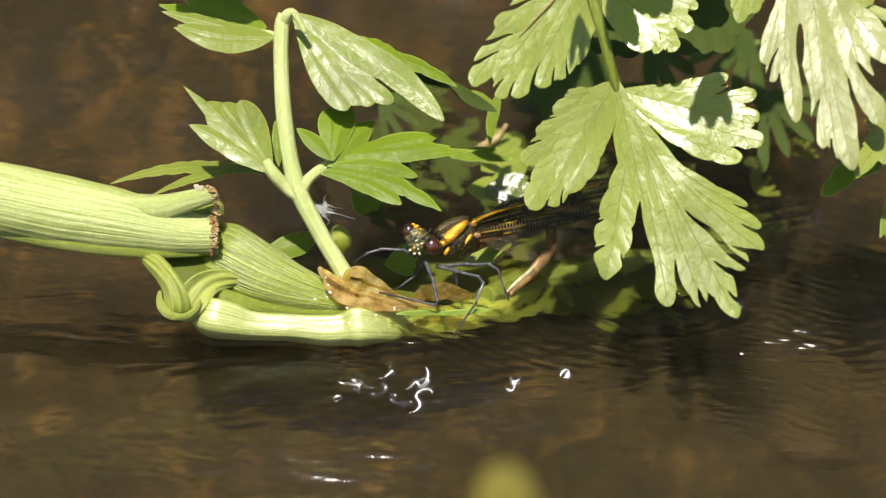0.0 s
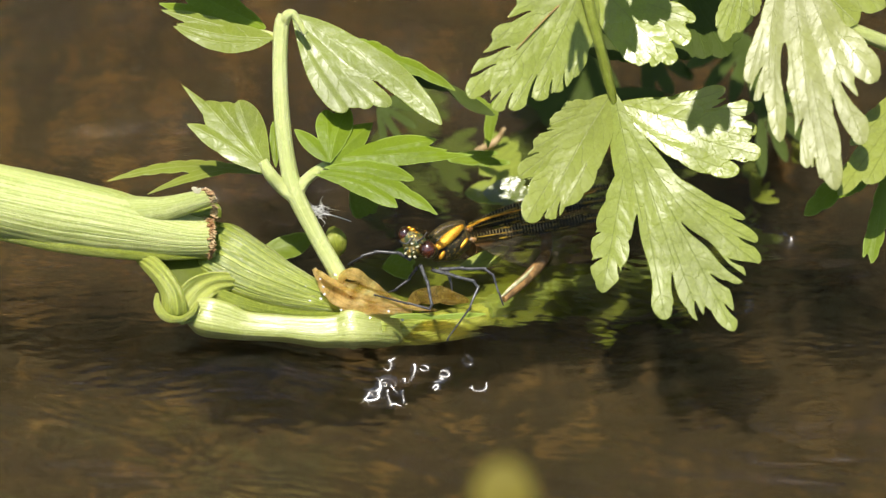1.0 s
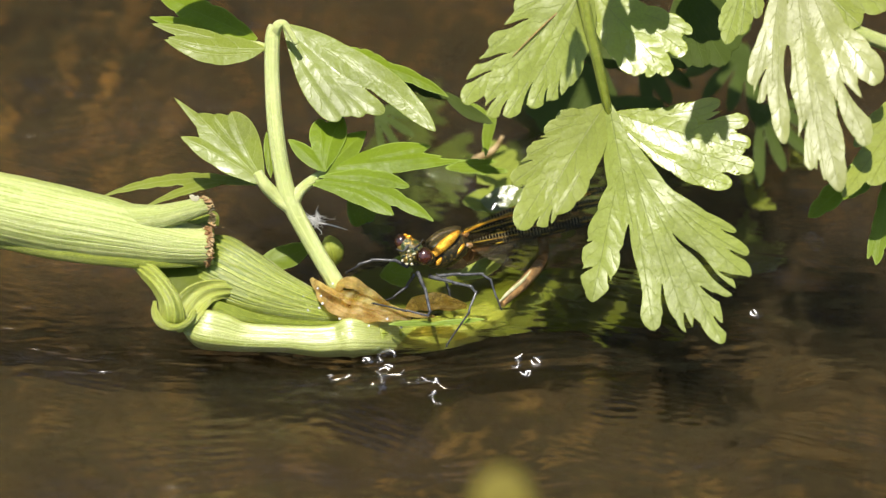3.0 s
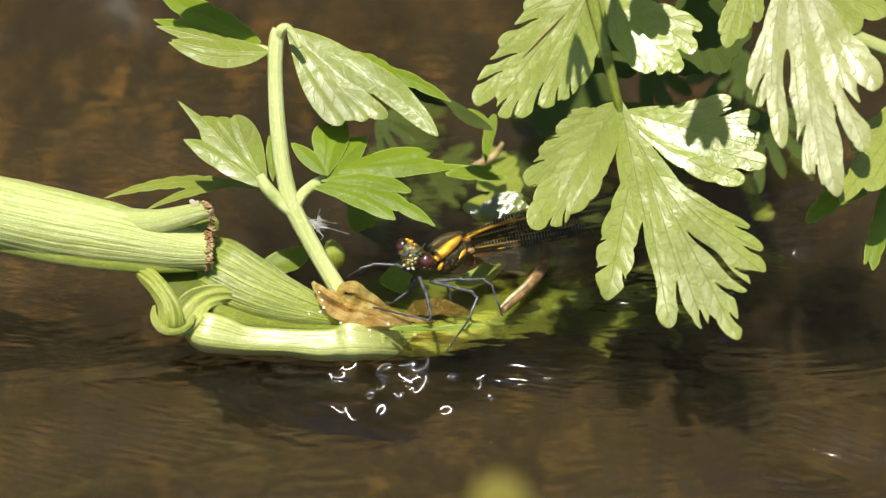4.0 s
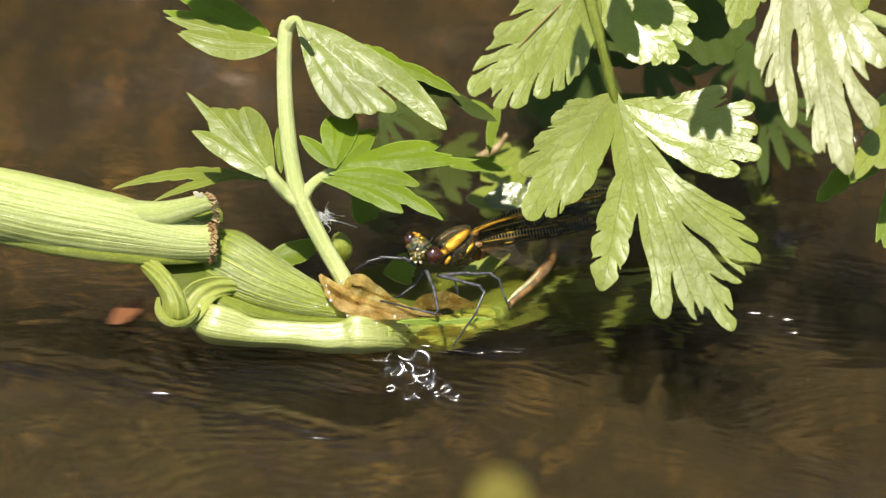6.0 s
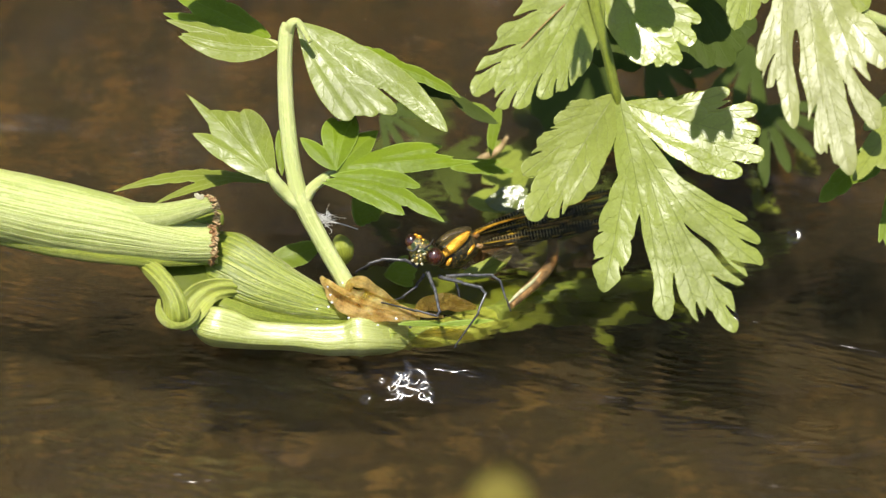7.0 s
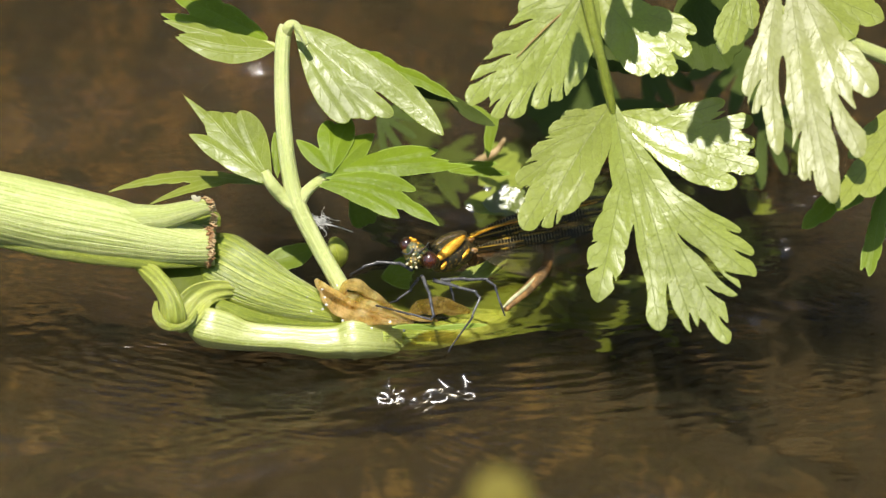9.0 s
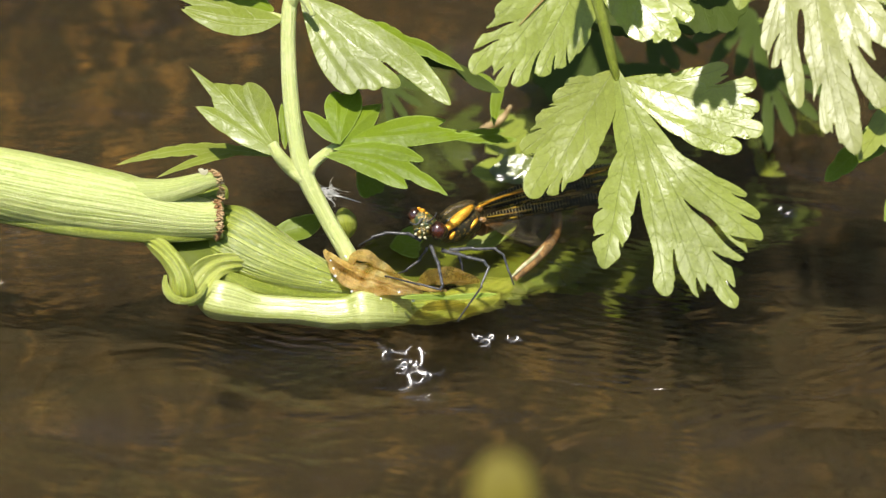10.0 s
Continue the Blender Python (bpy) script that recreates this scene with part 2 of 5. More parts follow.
def leaf_material(name, body, vein, through_colour, gloss=0.32, vein_strength=0.75, spacing=2.6, sheer=0.3, blotch=(0.25, 0.22, 0.05), shine=0.7, crumple=0.9, edge=0.25):
    m, nt, bsdf = material(name)
    att = node(nt, "ShaderNodeAttribute", attribute_name="blade").outputs["Vector"]
    obj = node(nt, "ShaderNodeTexCoord").outputs["Object"]
    warp = noise_of(nt, obj, 180.0, 4.0, 0.6)
    sep = node(nt, "ShaderNodeSeparateXYZ")
    link(nt, att, sep.inputs[0])
    along, across = sep.outputs[0], math_node(nt, "ABSOLUTE", sep.outputs[1])
    mid = ramp(nt, math_node(nt, "ADD", across, math_node(nt, "MULTIPLY", warp, 0.12)), 0.16, 0.07)
    lean = math_node(nt, "SUBTRACT", along, math_node(nt, "MULTIPLY", across, 1.25))
    lean = math_node(nt, "ADD", lean, math_node(nt, "MULTIPLY", warp, 6.0))
    side = math_node(nt, "PINGPONG", math_node(nt, "DIVIDE", lean, spacing), 0.5)
    inside = ramp(nt, sep.outputs[2], 40.0, 8.0)
    quilt = math_node(nt, "MULTIPLY", ramp(nt, side, 0.0, 0.5), inside)
    side = math_node(nt, "MULTIPLY", ramp(nt, side, 0.035, 0.0), inside)
    mid = math_node(nt, "MULTIPLY", mid, inside)
    fine = node(nt, "ShaderNodeTexVoronoi", feature="DISTANCE_TO_EDGE", Scale=1500.0)
    link(nt, obj, fine.inputs["Vector"])
    net = ramp(nt, fine.outputs[0], 0.09, 0.0)
    veins = math_node(nt, "MAXIMUM", math_node(nt, "MULTIPLY", mid, 0.7), math_node(nt, "MULTIPLY", side, 0.62))
    ridges = veins
    bent = node(nt, "ShaderNodeVectorMath", operation="ADD")
    link(nt, obj, bent.inputs[0])
    link(nt, stretched(nt, node_colour(nt, obj, 420.0), 0.0014, 0.0014, 0.0014), bent.inputs[1])
    mesh = node(nt, "ShaderNodeTexVoronoi", feature="DISTANCE_TO_EDGE", Scale=480.0)
    link(nt, bent.outputs[0], mesh.inputs["Vector"])
    loops = ramp(nt, mesh.outputs[0], 0.05, 0.012)
    veins = math_node(nt, "MAXIMUM", veins, math_node(nt, "MULTIPLY", net, 0.28))
    veins = math_node(nt, "MAXIMUM", veins, math_node(nt, "MULTIPLY", loops, 0.15))
    big = noise_of(nt, obj, 90.0, 5.0)
    col = mixed(nt, ramp(nt, big, 0.35, 0.7), body, tuple(0.72 * c for c in body))
    speck = noise_of(nt, obj, 1900.0, 2.0)
    col = mixed(nt, ramp(nt, speck, 0.4, 0.75, 0.0, 0.35), col, tuple(min(1, 1.35 * c) for c in body))
    col = mixed(nt, math_node(nt, "MULTIPLY", veins, vein_strength), col, vein)
    col = mixed(nt, ramp(nt, sep.outputs[2], 0.22, 0.04, 0.0, edge), col, tuple(min(1, 1.5 * c + 0.06) for c in body))
    spots = noise_of(nt, obj, 420.0, 6.0, 0.7)
    col = mixed(nt, ramp(nt, spots, 0.66, 0.74, 0.0, 0.55), col, blotch)
    info = node(nt, "ShaderNodeObjectInfo")
    col = mixed(nt, math_node(nt, "MULTIPLY", info.outputs["Random"], 0.25), col, tuple(c * k for c, k in zip(body, (0.85, 0.7, 0.6))))
    link(nt, col, bsdf.inputs["Base Color"])
    link(nt, ramp(nt, big, 0.3, 0.7, gloss - 0.04, gloss + 0.12), bsdf.inputs["Roughness"])
    bsdf.inputs["Specular IOR Level"].default_value = shine
    bsdf.inputs["IOR"].default_value = 1.45
    height = math_node(nt, "ADD", math_node(nt, "MULTIPLY", ridges, -0.35), math_node(nt, "MULTIPLY", speck, 0.12))
    buckle = noise_of(nt, obj, 300.0, 3.0, 0.55, 0.4)
    height = math_node(nt, "ADD", height, math_node(nt, "MULTIPLY", buckle, crumple))
    height = math_node(nt, "ADD", height, math_node(nt, "MULTIPLY", quilt, 0.12))
    height = math_node(nt, "ADD", height, math_node(nt, "MULTIPLY", noise_of(nt, obj, 125.0, 2.0, 0.5, 0.5), 1.7))
    bump(nt, height, 0.55, 0.00028, bsdf)
    tr = node(nt, "ShaderNodeBsdfTranslucent")
    link(nt, mixed(nt, math_node(nt, "MULTIPLY", veins, 0.5), through_colour, vein), tr.inputs[0])
    mix = node(nt, "ShaderNodeMixShader", Fac=sheer)
    link(nt, bsdf.outputs[0], mix.inputs[1])
    link(nt, tr.outputs[0], mix.inputs[2])
    link(nt, mix.outputs[0], nt.nodes["Material Output"].inputs["Surface"])
    return m


def stalk_material(name, body, stripe, gloss=0.3, count=9.0, wet=0.0, film=0.06, mark=1.0):
    m, nt, bsdf = material(name)
    att = node(nt, "ShaderNodeAttribute", attribute_name="blade").outputs["Vector"]
    obj = node(nt, "ShaderNodeTexCoord").outputs["Object"]
    long = stretched(nt, att, 0.006, 1.0, 0.0)
    lines = noise_of(nt, long, count, 3.0, 0.6, 0.2)
    fine = noise_of(nt, long, count * 3.1, 3.0, 0.6)
    big = noise_of(nt, obj, 60.0, 5.0)
    col = mixed(nt, ramp(nt, lines, 0.35, 0.62), stripe, body)
    col = mixed(nt, ramp(nt, fine, 0.5, 0.62, 0.0, 0.75 * mark), col, stripe)
    thin = noise_of(nt, long, count * 8.0, 2.0, 0.5)
    col = mixed(nt, ramp(nt, thin, 0.58, 0.68, 0.0, 0.6 * mark), col, tuple(0.62 * c for c in stripe))
    col = mixed(nt, ramp(nt, thin, 0.40, 0.30, 0.0, 0.5), col, tuple(min(1, 1.2 * c + 0.05) for c in body))
    col = mixed(nt, ramp(nt, big, 0.45, 0.75, 0.0, 0.5), col, tuple(min(1, c * k) for c, k in zip(body, (1.15, 1.08, 1.3))))
    sep = node(nt, "ShaderNodeSeparateXYZ")
    link(nt, att, sep.inputs[0])
    round_way = math_node(nt, "ADD", sep.outputs[1], math_node(nt, "MULTIPLY", big, 0.5))
    groove = ramp(nt, math_node(nt, "PINGPONG", math_node(nt, "MULTIPLY", round_way, count * 0.2), 0.5), 0.11, 0.0)
    broken = ramp(nt, noise_of(nt, stretched(nt, att, 0.05, 0.8, 0.0), 1.0, 2.0), 0.35, 0.6, 0.25, 1.0)
    groove = math_node(nt, "MULTIPLY", groove, broken)
    col = mixed(nt, math_node(nt, "MULTIPLY", groove, 0.75 * mark), col, tuple(0.6 * c for c in stripe))
    cells = noise_of(nt, stretched(nt, obj, 1500.0, 1500.0, 1500.0), 1.0, 2.0)
    col = mixed(nt, ramp(nt, cells, 0.5, 0.7, 0.0, 0.3), col, tuple(min(1, 1.25 * c + 0.04) for c in body))
    marks = noise_of(nt, obj, 330.0, 6.0, 0.7)
    col = mixed(nt, ramp(nt, marks, 0.69, 0.78, 0.0, 0.6), col, (0.22, 0.17, 0.05))
    link(nt, col, bsdf.inputs["Base Color"])
    link(nt, ramp(nt, big, 0.3, 0.7, gloss, gloss + 0.15), bsdf.inputs["Roughness"])
    bsdf.inputs["Subsurface Weight"].default_value = 0.25
    bsdf.inputs["Subsurface Radius"].default_value = (0.8, 1.0, 0.3)
    bsdf.inputs["Subsurface Scale"].default_value = 0.0015
    bsdf.inputs["Coat Weight"].default_value = wet
    bsdf.inputs["Coat Roughness"].default_value = film
    height = math_node(nt, "ADD", math_node(nt, "MULTIPLY", lines, 1.0), math_node(nt, "MULTIPLY", fine, 0.5))
    height = math_node(nt, "SUBTRACT", height, math_node(nt, "MULTIPLY", groove, 0.7 * mark))
    height = math_node(nt, "ADD", height, math_node(nt, "MULTIPLY", cells, 0.22))
    height = math_node(nt, "ADD", height, math_node(nt, "MULTIPLY", noise_of(nt, obj, 420.0, 3.0), 0.8))
    bump(nt, height, 0.7, 0.0003, bsdf)
    skin = node(nt, "ShaderNodeBump", Strength=0.7, Distance=0.0003 * (0.25 if wet == 1.0 else 1.0))
    link(nt, height, skin.inputs["Height"])
    link(nt, skin.outputs[0], bsdf.inputs["Coat Normal"])
    return m


def plain_material(name, body, second, gloss, metal=0.0, scale=600.0, relief=0.00008, coat=0.0, film=0.1):
    m, nt, bsdf = material(name)
    obj = node(nt, "ShaderNodeTexCoord").outputs["Object"]
    big, small = noise_of(nt, obj, scale, 5.0, 0.65), noise_of(nt, obj, scale * 5, 3.0)
    col = mixed(nt, ramp(nt, big, 0.38, 0.62), body, second)
    col = mixed(nt, ramp(nt, small, 0.5, 0.8, 0.0, 0.4), col, tuple(c * 0.5 for c in body))
    link(nt, col, bsdf.inputs["Base Color"])
    link(nt, ramp(nt, small, 0.3, 0.7, max(0.03, gloss - 0.05), gloss + 0.1), bsdf.inputs["Roughness"])
    bsdf.inputs["Metallic"].default_value = metal
    bsdf.inputs["Coat Weight"].default_value = coat
    bsdf.inputs["Coat Roughness"].default_value = film
    bump(nt, small, 0.5, relief, bsdf)
    return m


def wing_material(name, body, vein, clear, shine=(0.5, 0.35, 0.05), net_weight=1.0):
    """A wing: a tinted clear skin under a net of veins."""
    m, nt, bsdf = material(name)
    att = node(nt, "ShaderNodeAttribute", attribute_name="blade").outputs["Vector"]
    sep = node(nt, "ShaderNodeSeparateXYZ")
    link(nt, att, sep.inputs[0])
    rungs = ramp(nt, math_node(nt, "PINGPONG", math_node(nt, "DIVIDE", sep.outputs[0], 0.5), 0.5), 0.13, 0.04)
    rails = ramp(nt, math_node(nt, "PINGPONG", math_node(nt, "DIVIDE", sep.outputs[1], 0.75), 0.5), 0.16, 0.06)
    patch = ramp(nt, noise_of(nt, stretched(nt, att, 0.16, 0.7, 0.3), 1.0, 3.0), 0.42, 0.58)
    rungs = math_node(nt, "MULTIPLY", rungs, patch)
    rails = math_node(nt, "MULTIPLY", rails, ramp(nt, noise_of(nt, stretched(nt, att, 0.25, 1.1, 0.3), 1.7, 3.0), 0.4, 0.6))
    net = math_node(nt, "MULTIPLY", math_node(nt, "MAXIMUM", rungs, rails), net_weight)
    link(nt, mixed(nt, rails, mixed(nt, rungs, body, vein), shine), bsdf.inputs["Base Color"])
    bsdf.inputs["Roughness"].default_value = 0.3
    bsdf.inputs["Specular IOR Level"].default_value = 0.25
    bump(nt, net, 0.6, 0.00015, bsdf)
    tp = node(nt, "ShaderNodeBsdfTransparent", Color=(0.86, 0.82, 0.7, 1))
    mix = node(nt, "ShaderNodeMixShader")
    link(nt, math_node(nt, "MAXIMUM", net, 1.0 - clear), mix.inputs[0])
    link(nt, tp.outputs[0], mix.inputs[1])
    link(nt, bsdf.outputs[0], mix.inputs[2])
    link(nt, mix.outputs[0], nt.nodes["Material Output"].inputs["Surface"])
    return m


def water_material():
    m, nt, bsdf = material("stream_water")
    obj = node(nt, "ShaderNodeTexCoord").outputs["Object"]
    bsdf.inputs["Base Color"].default_value = (0.74, 0.655, 0.46, 1)
    bsdf.inputs["Transmission Weight"].default_value = 1.0
    bsdf.inputs["IOR"].default_value = 1.333
    wide = noise_of(nt, stretched(nt, obj, 24.0, 42.0, 20.0), 1.0, 3.0, 0.5, 0.8)
    mid = noise_of(nt, stretched(nt, obj, 85.0, 150.0, 50.0), 1.0, 3.0, 0.5, 1.0)
    fine = noise_of(nt, stretched(nt, obj, 270.0, 950.0, 100.0), 1.0, 2.0, 0.5, 0.7)
    axes = node(nt, "ShaderNodeSeparateXYZ")
    link(nt, obj, axes.inputs[0])
    # roughness falls and chop grows with distance, tuned to fit the camera's view
    link(nt, ramp(nt, axes.outputs[1], -0.02, 0.08, 0.11, 0.06), bsdf.inputs["Roughness"])
    chop = ramp(nt, axes.outputs[1], -0.03, 0.09, 0.6, 1.6)
    calm = math_node(nt, "MULTIPLY", chop, ramp(nt, noise_of(nt, obj, 9.0, 2.0), 0.35, 0.65, 0.25, 1.0))
    h = math_node(nt, "MULTIPLY", math_node(nt, "ADD", math_node(nt, "MULTIPLY", mid, 0.17), math_node(nt, "MULTIPLY", fine, 0.075)), calm)
    h = math_node(nt, "ADD", h, wide)
    # trains of tiny waves in patches
    for lean, length, place, spot in ((-0.22, 0.0026, 19.0, 0.0), (0.34, 0.0019, 26.0, 3.0)):
        phase = math_node(nt, "ADD", math_node(nt, "MULTIPLY", axes.outputs[1], 2 * math.pi / length), math_node(nt, "MULTIPLY", axes.outputs[0], lean * 2 * math.pi / length))
        phase = math_node(nt, "ADD", phase, math_node(nt, "MULTIPLY", wide, 26.0))
        phase = math_node(nt, "ADD", phase, math_node(nt, "MULTIPLY", mid, 7.0))
        train = math_node(nt, "SINE", phase)
        where = ramp(nt, noise_of(nt, stretched(nt, obj, place, place * 1.6, 9.0 + spot), 1.0, 2.0), 0.47, 0.66, 0.0, 0.016)
        h = math_node(nt, "ADD", h, math_node(nt, "MULTIPLY", train, where))
    bump(nt, h, 1.0, 0.0046, bsdf)
    return m


def silt_material():
    """A thin layer of water with fine silt in it: clear, with a little brown dust that the light strikes."""
    m, nt, bsdf = material("hanging_silt")
    obj = node(nt, "ShaderNodeTexCoord").outputs["Object"]
    nt.nodes.remove(bsdf)
    cloud = noise_of(nt, stretched(nt, obj, 34.0, 60.0, 20.0), 1.0, 4.0, 0.6, 0.6)
    streak = noise_of(nt, stretched(nt, obj, 60.0, 260.0, 20.0), 1.0, 3.0, 0.6, 0.8)
    dust = node(nt, "ShaderNodeBsdfDiffuse")
    link(nt, mixed(nt, ramp(nt, streak, 0.4, 0.64), (0.20, 0.165, 0.085), (0.25, 0.19, 0.09)), dust.inputs["Color"])
    clear = node(nt, "ShaderNodeBsdfTransparent")
    mix = node(nt, "ShaderNodeMixShader")
    amount = math_node(nt, "ADD", ramp(nt, cloud, 0.36, 0.66, 0.006, 0.0125), ramp(nt, streak, 0.5, 0.7, 0.0, 0.004))
    axes = node(nt, "ShaderNodeSeparateXYZ")
    link(nt, obj, axes.inputs[0])
    link(nt, math_node(nt, "MULTIPLY", amount, ramp(nt, axes.outputs[1], 0.0, 0.11, 1.0, 0.3)), mix.inputs[0])
    link(nt, clear.outputs[0], mix.inputs[1])
    link(nt, dust.outputs[0], mix.inputs[2])
    link(nt, mix.outputs[0], nt.nodes["Material Output"].inputs["Surface"])
    return m


def bed_material():
    m, nt, bsdf = material("stream_bed")
    obj = node(nt, "ShaderNodeTexCoord").outputs["Object"]
    big = noise_of(nt, obj, 14.0, 5.0, 0.6)
    mid = noise_of(nt, stretched(nt, obj, 170.0, 200.0, 170.0), 1.0, 5.0, 0.62, 0.5)
    fleck = noise_of(nt, obj, 240.0, 3.0, 0.6)
    grit = noise_of(nt, obj, 700.0, 4.0, 0.7)
    col = mixed(nt, ramp(nt, big, 0.35, 0.65), (0.014, 0.0108, 0.0055), (0.030, 0.0205, 0.0085))
    warm = ramp(nt, noise_of(nt, obj, 9.0, 2.0), 0.42, 0.62, 0.35, 1.0)
    axes = node(nt, "ShaderNodeSeparateXYZ")
    link(nt, obj, axes.inputs[0])
    # far gravel is brighter in its colour, standing in for sunlight on the bed
    sunlit_gravel = mixed(nt, ramp(nt, axes.outputs[1], 0.02, 0.11), (0.095, 0.06, 0.018), (0.36, 0.19, 0.04))
    col = mixed(nt, math_node(nt, "MULTIPLY", ramp(nt, mid, 0.55, 0.63, 0.0, 0.95), warm), col, sunlit_gravel)
    col = mixed(nt, ramp(nt, mid, 0.45, 0.33, 0.0, 0.9), col, (0.016, 0.0125, 0.0065))
    col = mixed(nt, ramp(nt, fleck, 0.6, 0.72, 0.0, 0.8), col, (0.08, 0.05, 0.016))
    col = mixed(nt, ramp(nt, grit, 0.5, 0.75, 0.0, 0.4), col, (0.05, 0.032, 0.014))
    link(nt, col, bsdf.inputs["Base Color"])
    bsdf.inputs["Roughness"].default_value = 0.85
    bsdf.inputs["Specular IOR Level"].default_value = 0.1
    bump(nt, math_node(nt, "ADD", mid, math_node(nt, "MULTIPLY", fleck, 0.3)), 0.9, 0.008, bsdf)
    return m


PALE = leaf_material("pale_leaf", (0.275, 0.325, 0.05), (0.11, 0.14, 0.02), (0.36, 0.44, 0.03), gloss=0.37, spacing=3.0, vein_strength=0.95, shine=0.55, crumple=1.2, sheer=0.3)
ASHY = leaf_material("ashen_leaf", (0.315, 0.345, 0.095), (0.18, 0.20, 0.06), (0.36, 0.42, 0.08), gloss=0.36, spacing=3.0, vein_strength=0.6, shine=0.65, crumple=1.0, sheer=0.3, blotch=(0.36, 0.26, 0.17))
SHINY = leaf_material("shining_leaf", (0.28, 0.34, 0.035), (0.13, 0.16, 0.03), (0.36, 0.44, 0.03), gloss=0.27, spacing=3.0, vein_strength=0.7, shine=0.55, crumple=0.9, sheer=0.3)
SHOOT = leaf_material("shoot_leaf", (0.20, 0.25, 0.028), (0.46, 0.50, 0.19), (0.36, 0.44, 0.03), gloss=0.33, spacing=3.4, vein_strength=0.55, shine=0.55, crumple=1.0, edge=0.6)
FRESH = leaf_material("fresh_leaf", (0.165, 0.24, 0.012), (0.30, 0.38, 0.07), (0.34, 0.46, 0.02), gloss=0.37, vein_strength=0.5, shine=0.26, edge=0.9, crumple=1.3)
# extra sheer leaf for the unseen fronds, so that their shadows turn green
CASTER_LEAF = leaf_material("caster_leaf", (0.165, 0.24, 0.012), (0.30, 0.38, 0.07), (0.55, 0.74, 0.06), gloss=0.4, vein_strength=0.4, shine=0.3, sheer=0.6)
# leaf green darkened so that the colour itself carries the shade
SHADED = leaf_material("shade_painted_leaf", (0.058, 0.085, 0.012), (0.10, 0.15, 0.03), (0.11, 0.19, 0.02), gloss=0.6, shine=0.2, vein_strength=0.5)
def paper_material(name, body, stripe, through_colour):
    """Thin dry plant skin: long fibres, half let through by the light."""
    m = stalk_material(name, body, stripe, 0.4, 5.0)
    nt = m.node_tree
    tr = node(nt, "ShaderNodeBsdfTranslucent", Color=(*through_colour, 1))
    tp = node(nt, "ShaderNodeBsdfTransparent", Color=(0.92, 0.8, 0.5, 1))
    one = node(nt, "ShaderNodeMixShader", Fac=0.4)
    two = node(nt, "ShaderNodeMixShader")
    obj = node(nt, "ShaderNodeTexCoord").outputs["Object"]
    skin = nt.nodes["Principled BSDF"].inputs["Base Color"]
    col = skin.links[0].from_socket
    col = mixed(nt, ramp(nt, noise_of(nt, obj, 520.0, 5.0, 0.7), 0.5, 0.68, 0.0, 0.8), col, tuple(min(1, 1.3 * c + 0.08) for c in body))
    col = mixed(nt, ramp(nt, noise_of(nt, obj, 800.0, 5.0, 0.7), 0.56, 0.7, 0.0, 0.75), col, tuple(0.45 * c for c in stripe))
    link(nt, col, skin)
    link(nt, ramp(nt, noise_of(nt, obj, 380.0, 5.0, 0.65), 0.35, 0.68, 0.22, 0.78), two.inputs[0])
    link(nt, nt.nodes["Principled BSDF"].outputs[0], one.inputs[1])
    link(nt, tr.outputs[0], one.inputs[2])
    link(nt, one.outputs[0], two.inputs[1])
    link(nt, tp.outputs[0], two.inputs[2])
    link(nt, two.outputs[0], nt.nodes["Material Output"].inputs["Surface"])
    return m


DRY = paper_material("dry_sheath", (0.88, 0.70, 0.27), (0.58, 0.39, 0.09), (0.95, 0.72, 0.2))
WEED = leaf_material("water_weed", (0.13, 0.17, 0.014), (0.17, 0.21, 0.03), (0.2, 0.27, 0.015), gloss=0.5, vein_strength=0.4, shine=0.3)
# darker copy of the weed green for leaves under the water
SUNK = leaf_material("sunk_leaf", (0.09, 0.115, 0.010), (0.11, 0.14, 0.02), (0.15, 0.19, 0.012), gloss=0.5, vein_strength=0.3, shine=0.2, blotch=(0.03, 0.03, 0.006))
OLIVE = paper_material("olive_sheath", (0.42, 0.31, 0.06), (0.20, 0.13, 0.02), (0.6, 0.45, 0.06))
WET_LEAF = leaf_material("wet_leaf", (0.16, 0.20, 0.04), (0.16, 0.2, 0.05), (0.2, 0.28, 0.03), gloss=0.24, shine=1.0, crumple=4.5)
NEAR = leaf_material("yellow_leaf", (0.17, 0.145, 0.015), (0.12, 0.1, 0.01), (0.25, 0.2, 0.01), gloss=0.5, shine=0.3)
DRIFT = leaf_material("brown_leaf", (0.30, 0.12, 0.05), (0.15, 0.06, 0.03), (0.4, 0.15, 0.05))
STALK = stalk_material("pale_stalk", (0.45, 0.49, 0.165), (0.28, 0.34, 0.065), 0.34, 9.0, 0.35, 0.22, 0.24)
GREEN_STALK = stalk_material("green_stalk", (0.29, 0.335, 0.03), (0.115, 0.155, 0.010), 0.38, 9.0, 0.25, 0.2, 0.7)
WET_STALK = stalk_material("wet_stalk", (0.40, 0.43, 0.12), (0.25, 0.29, 0.045), 0.34, 5.0, 1.0, 0.26, 0.15)
STEM = stalk_material("stem_skin", (0.62, 0.66, 0.26), (0.40, 0.47, 0.12), 0.29, 9.0, 0.6, 0.18, 0.28)
DIPPED = stalk_material("dipped_stalk", (0.36, 0.41, 0.07), (0.21, 0.26, 0.028), 0.25, 5.0, 1.0, 0.1, 0.5)
CURL = stalk_material("curled_skin", (0.36, 0.40, 0.06), (0.18, 0.22, 0.02), 0.3, 5.0, 0.5, 0.1, 0.6)
SKIN_LEAF = leaf_material("sheath_skin", (0.16, 0.21, 0.022), (0.24, 0.29, 0.06), (0.26, 0.33, 0.03), gloss=0.4, vein_strength=0.3, shine=0.12, crumple=0.8, sheer=0.4)
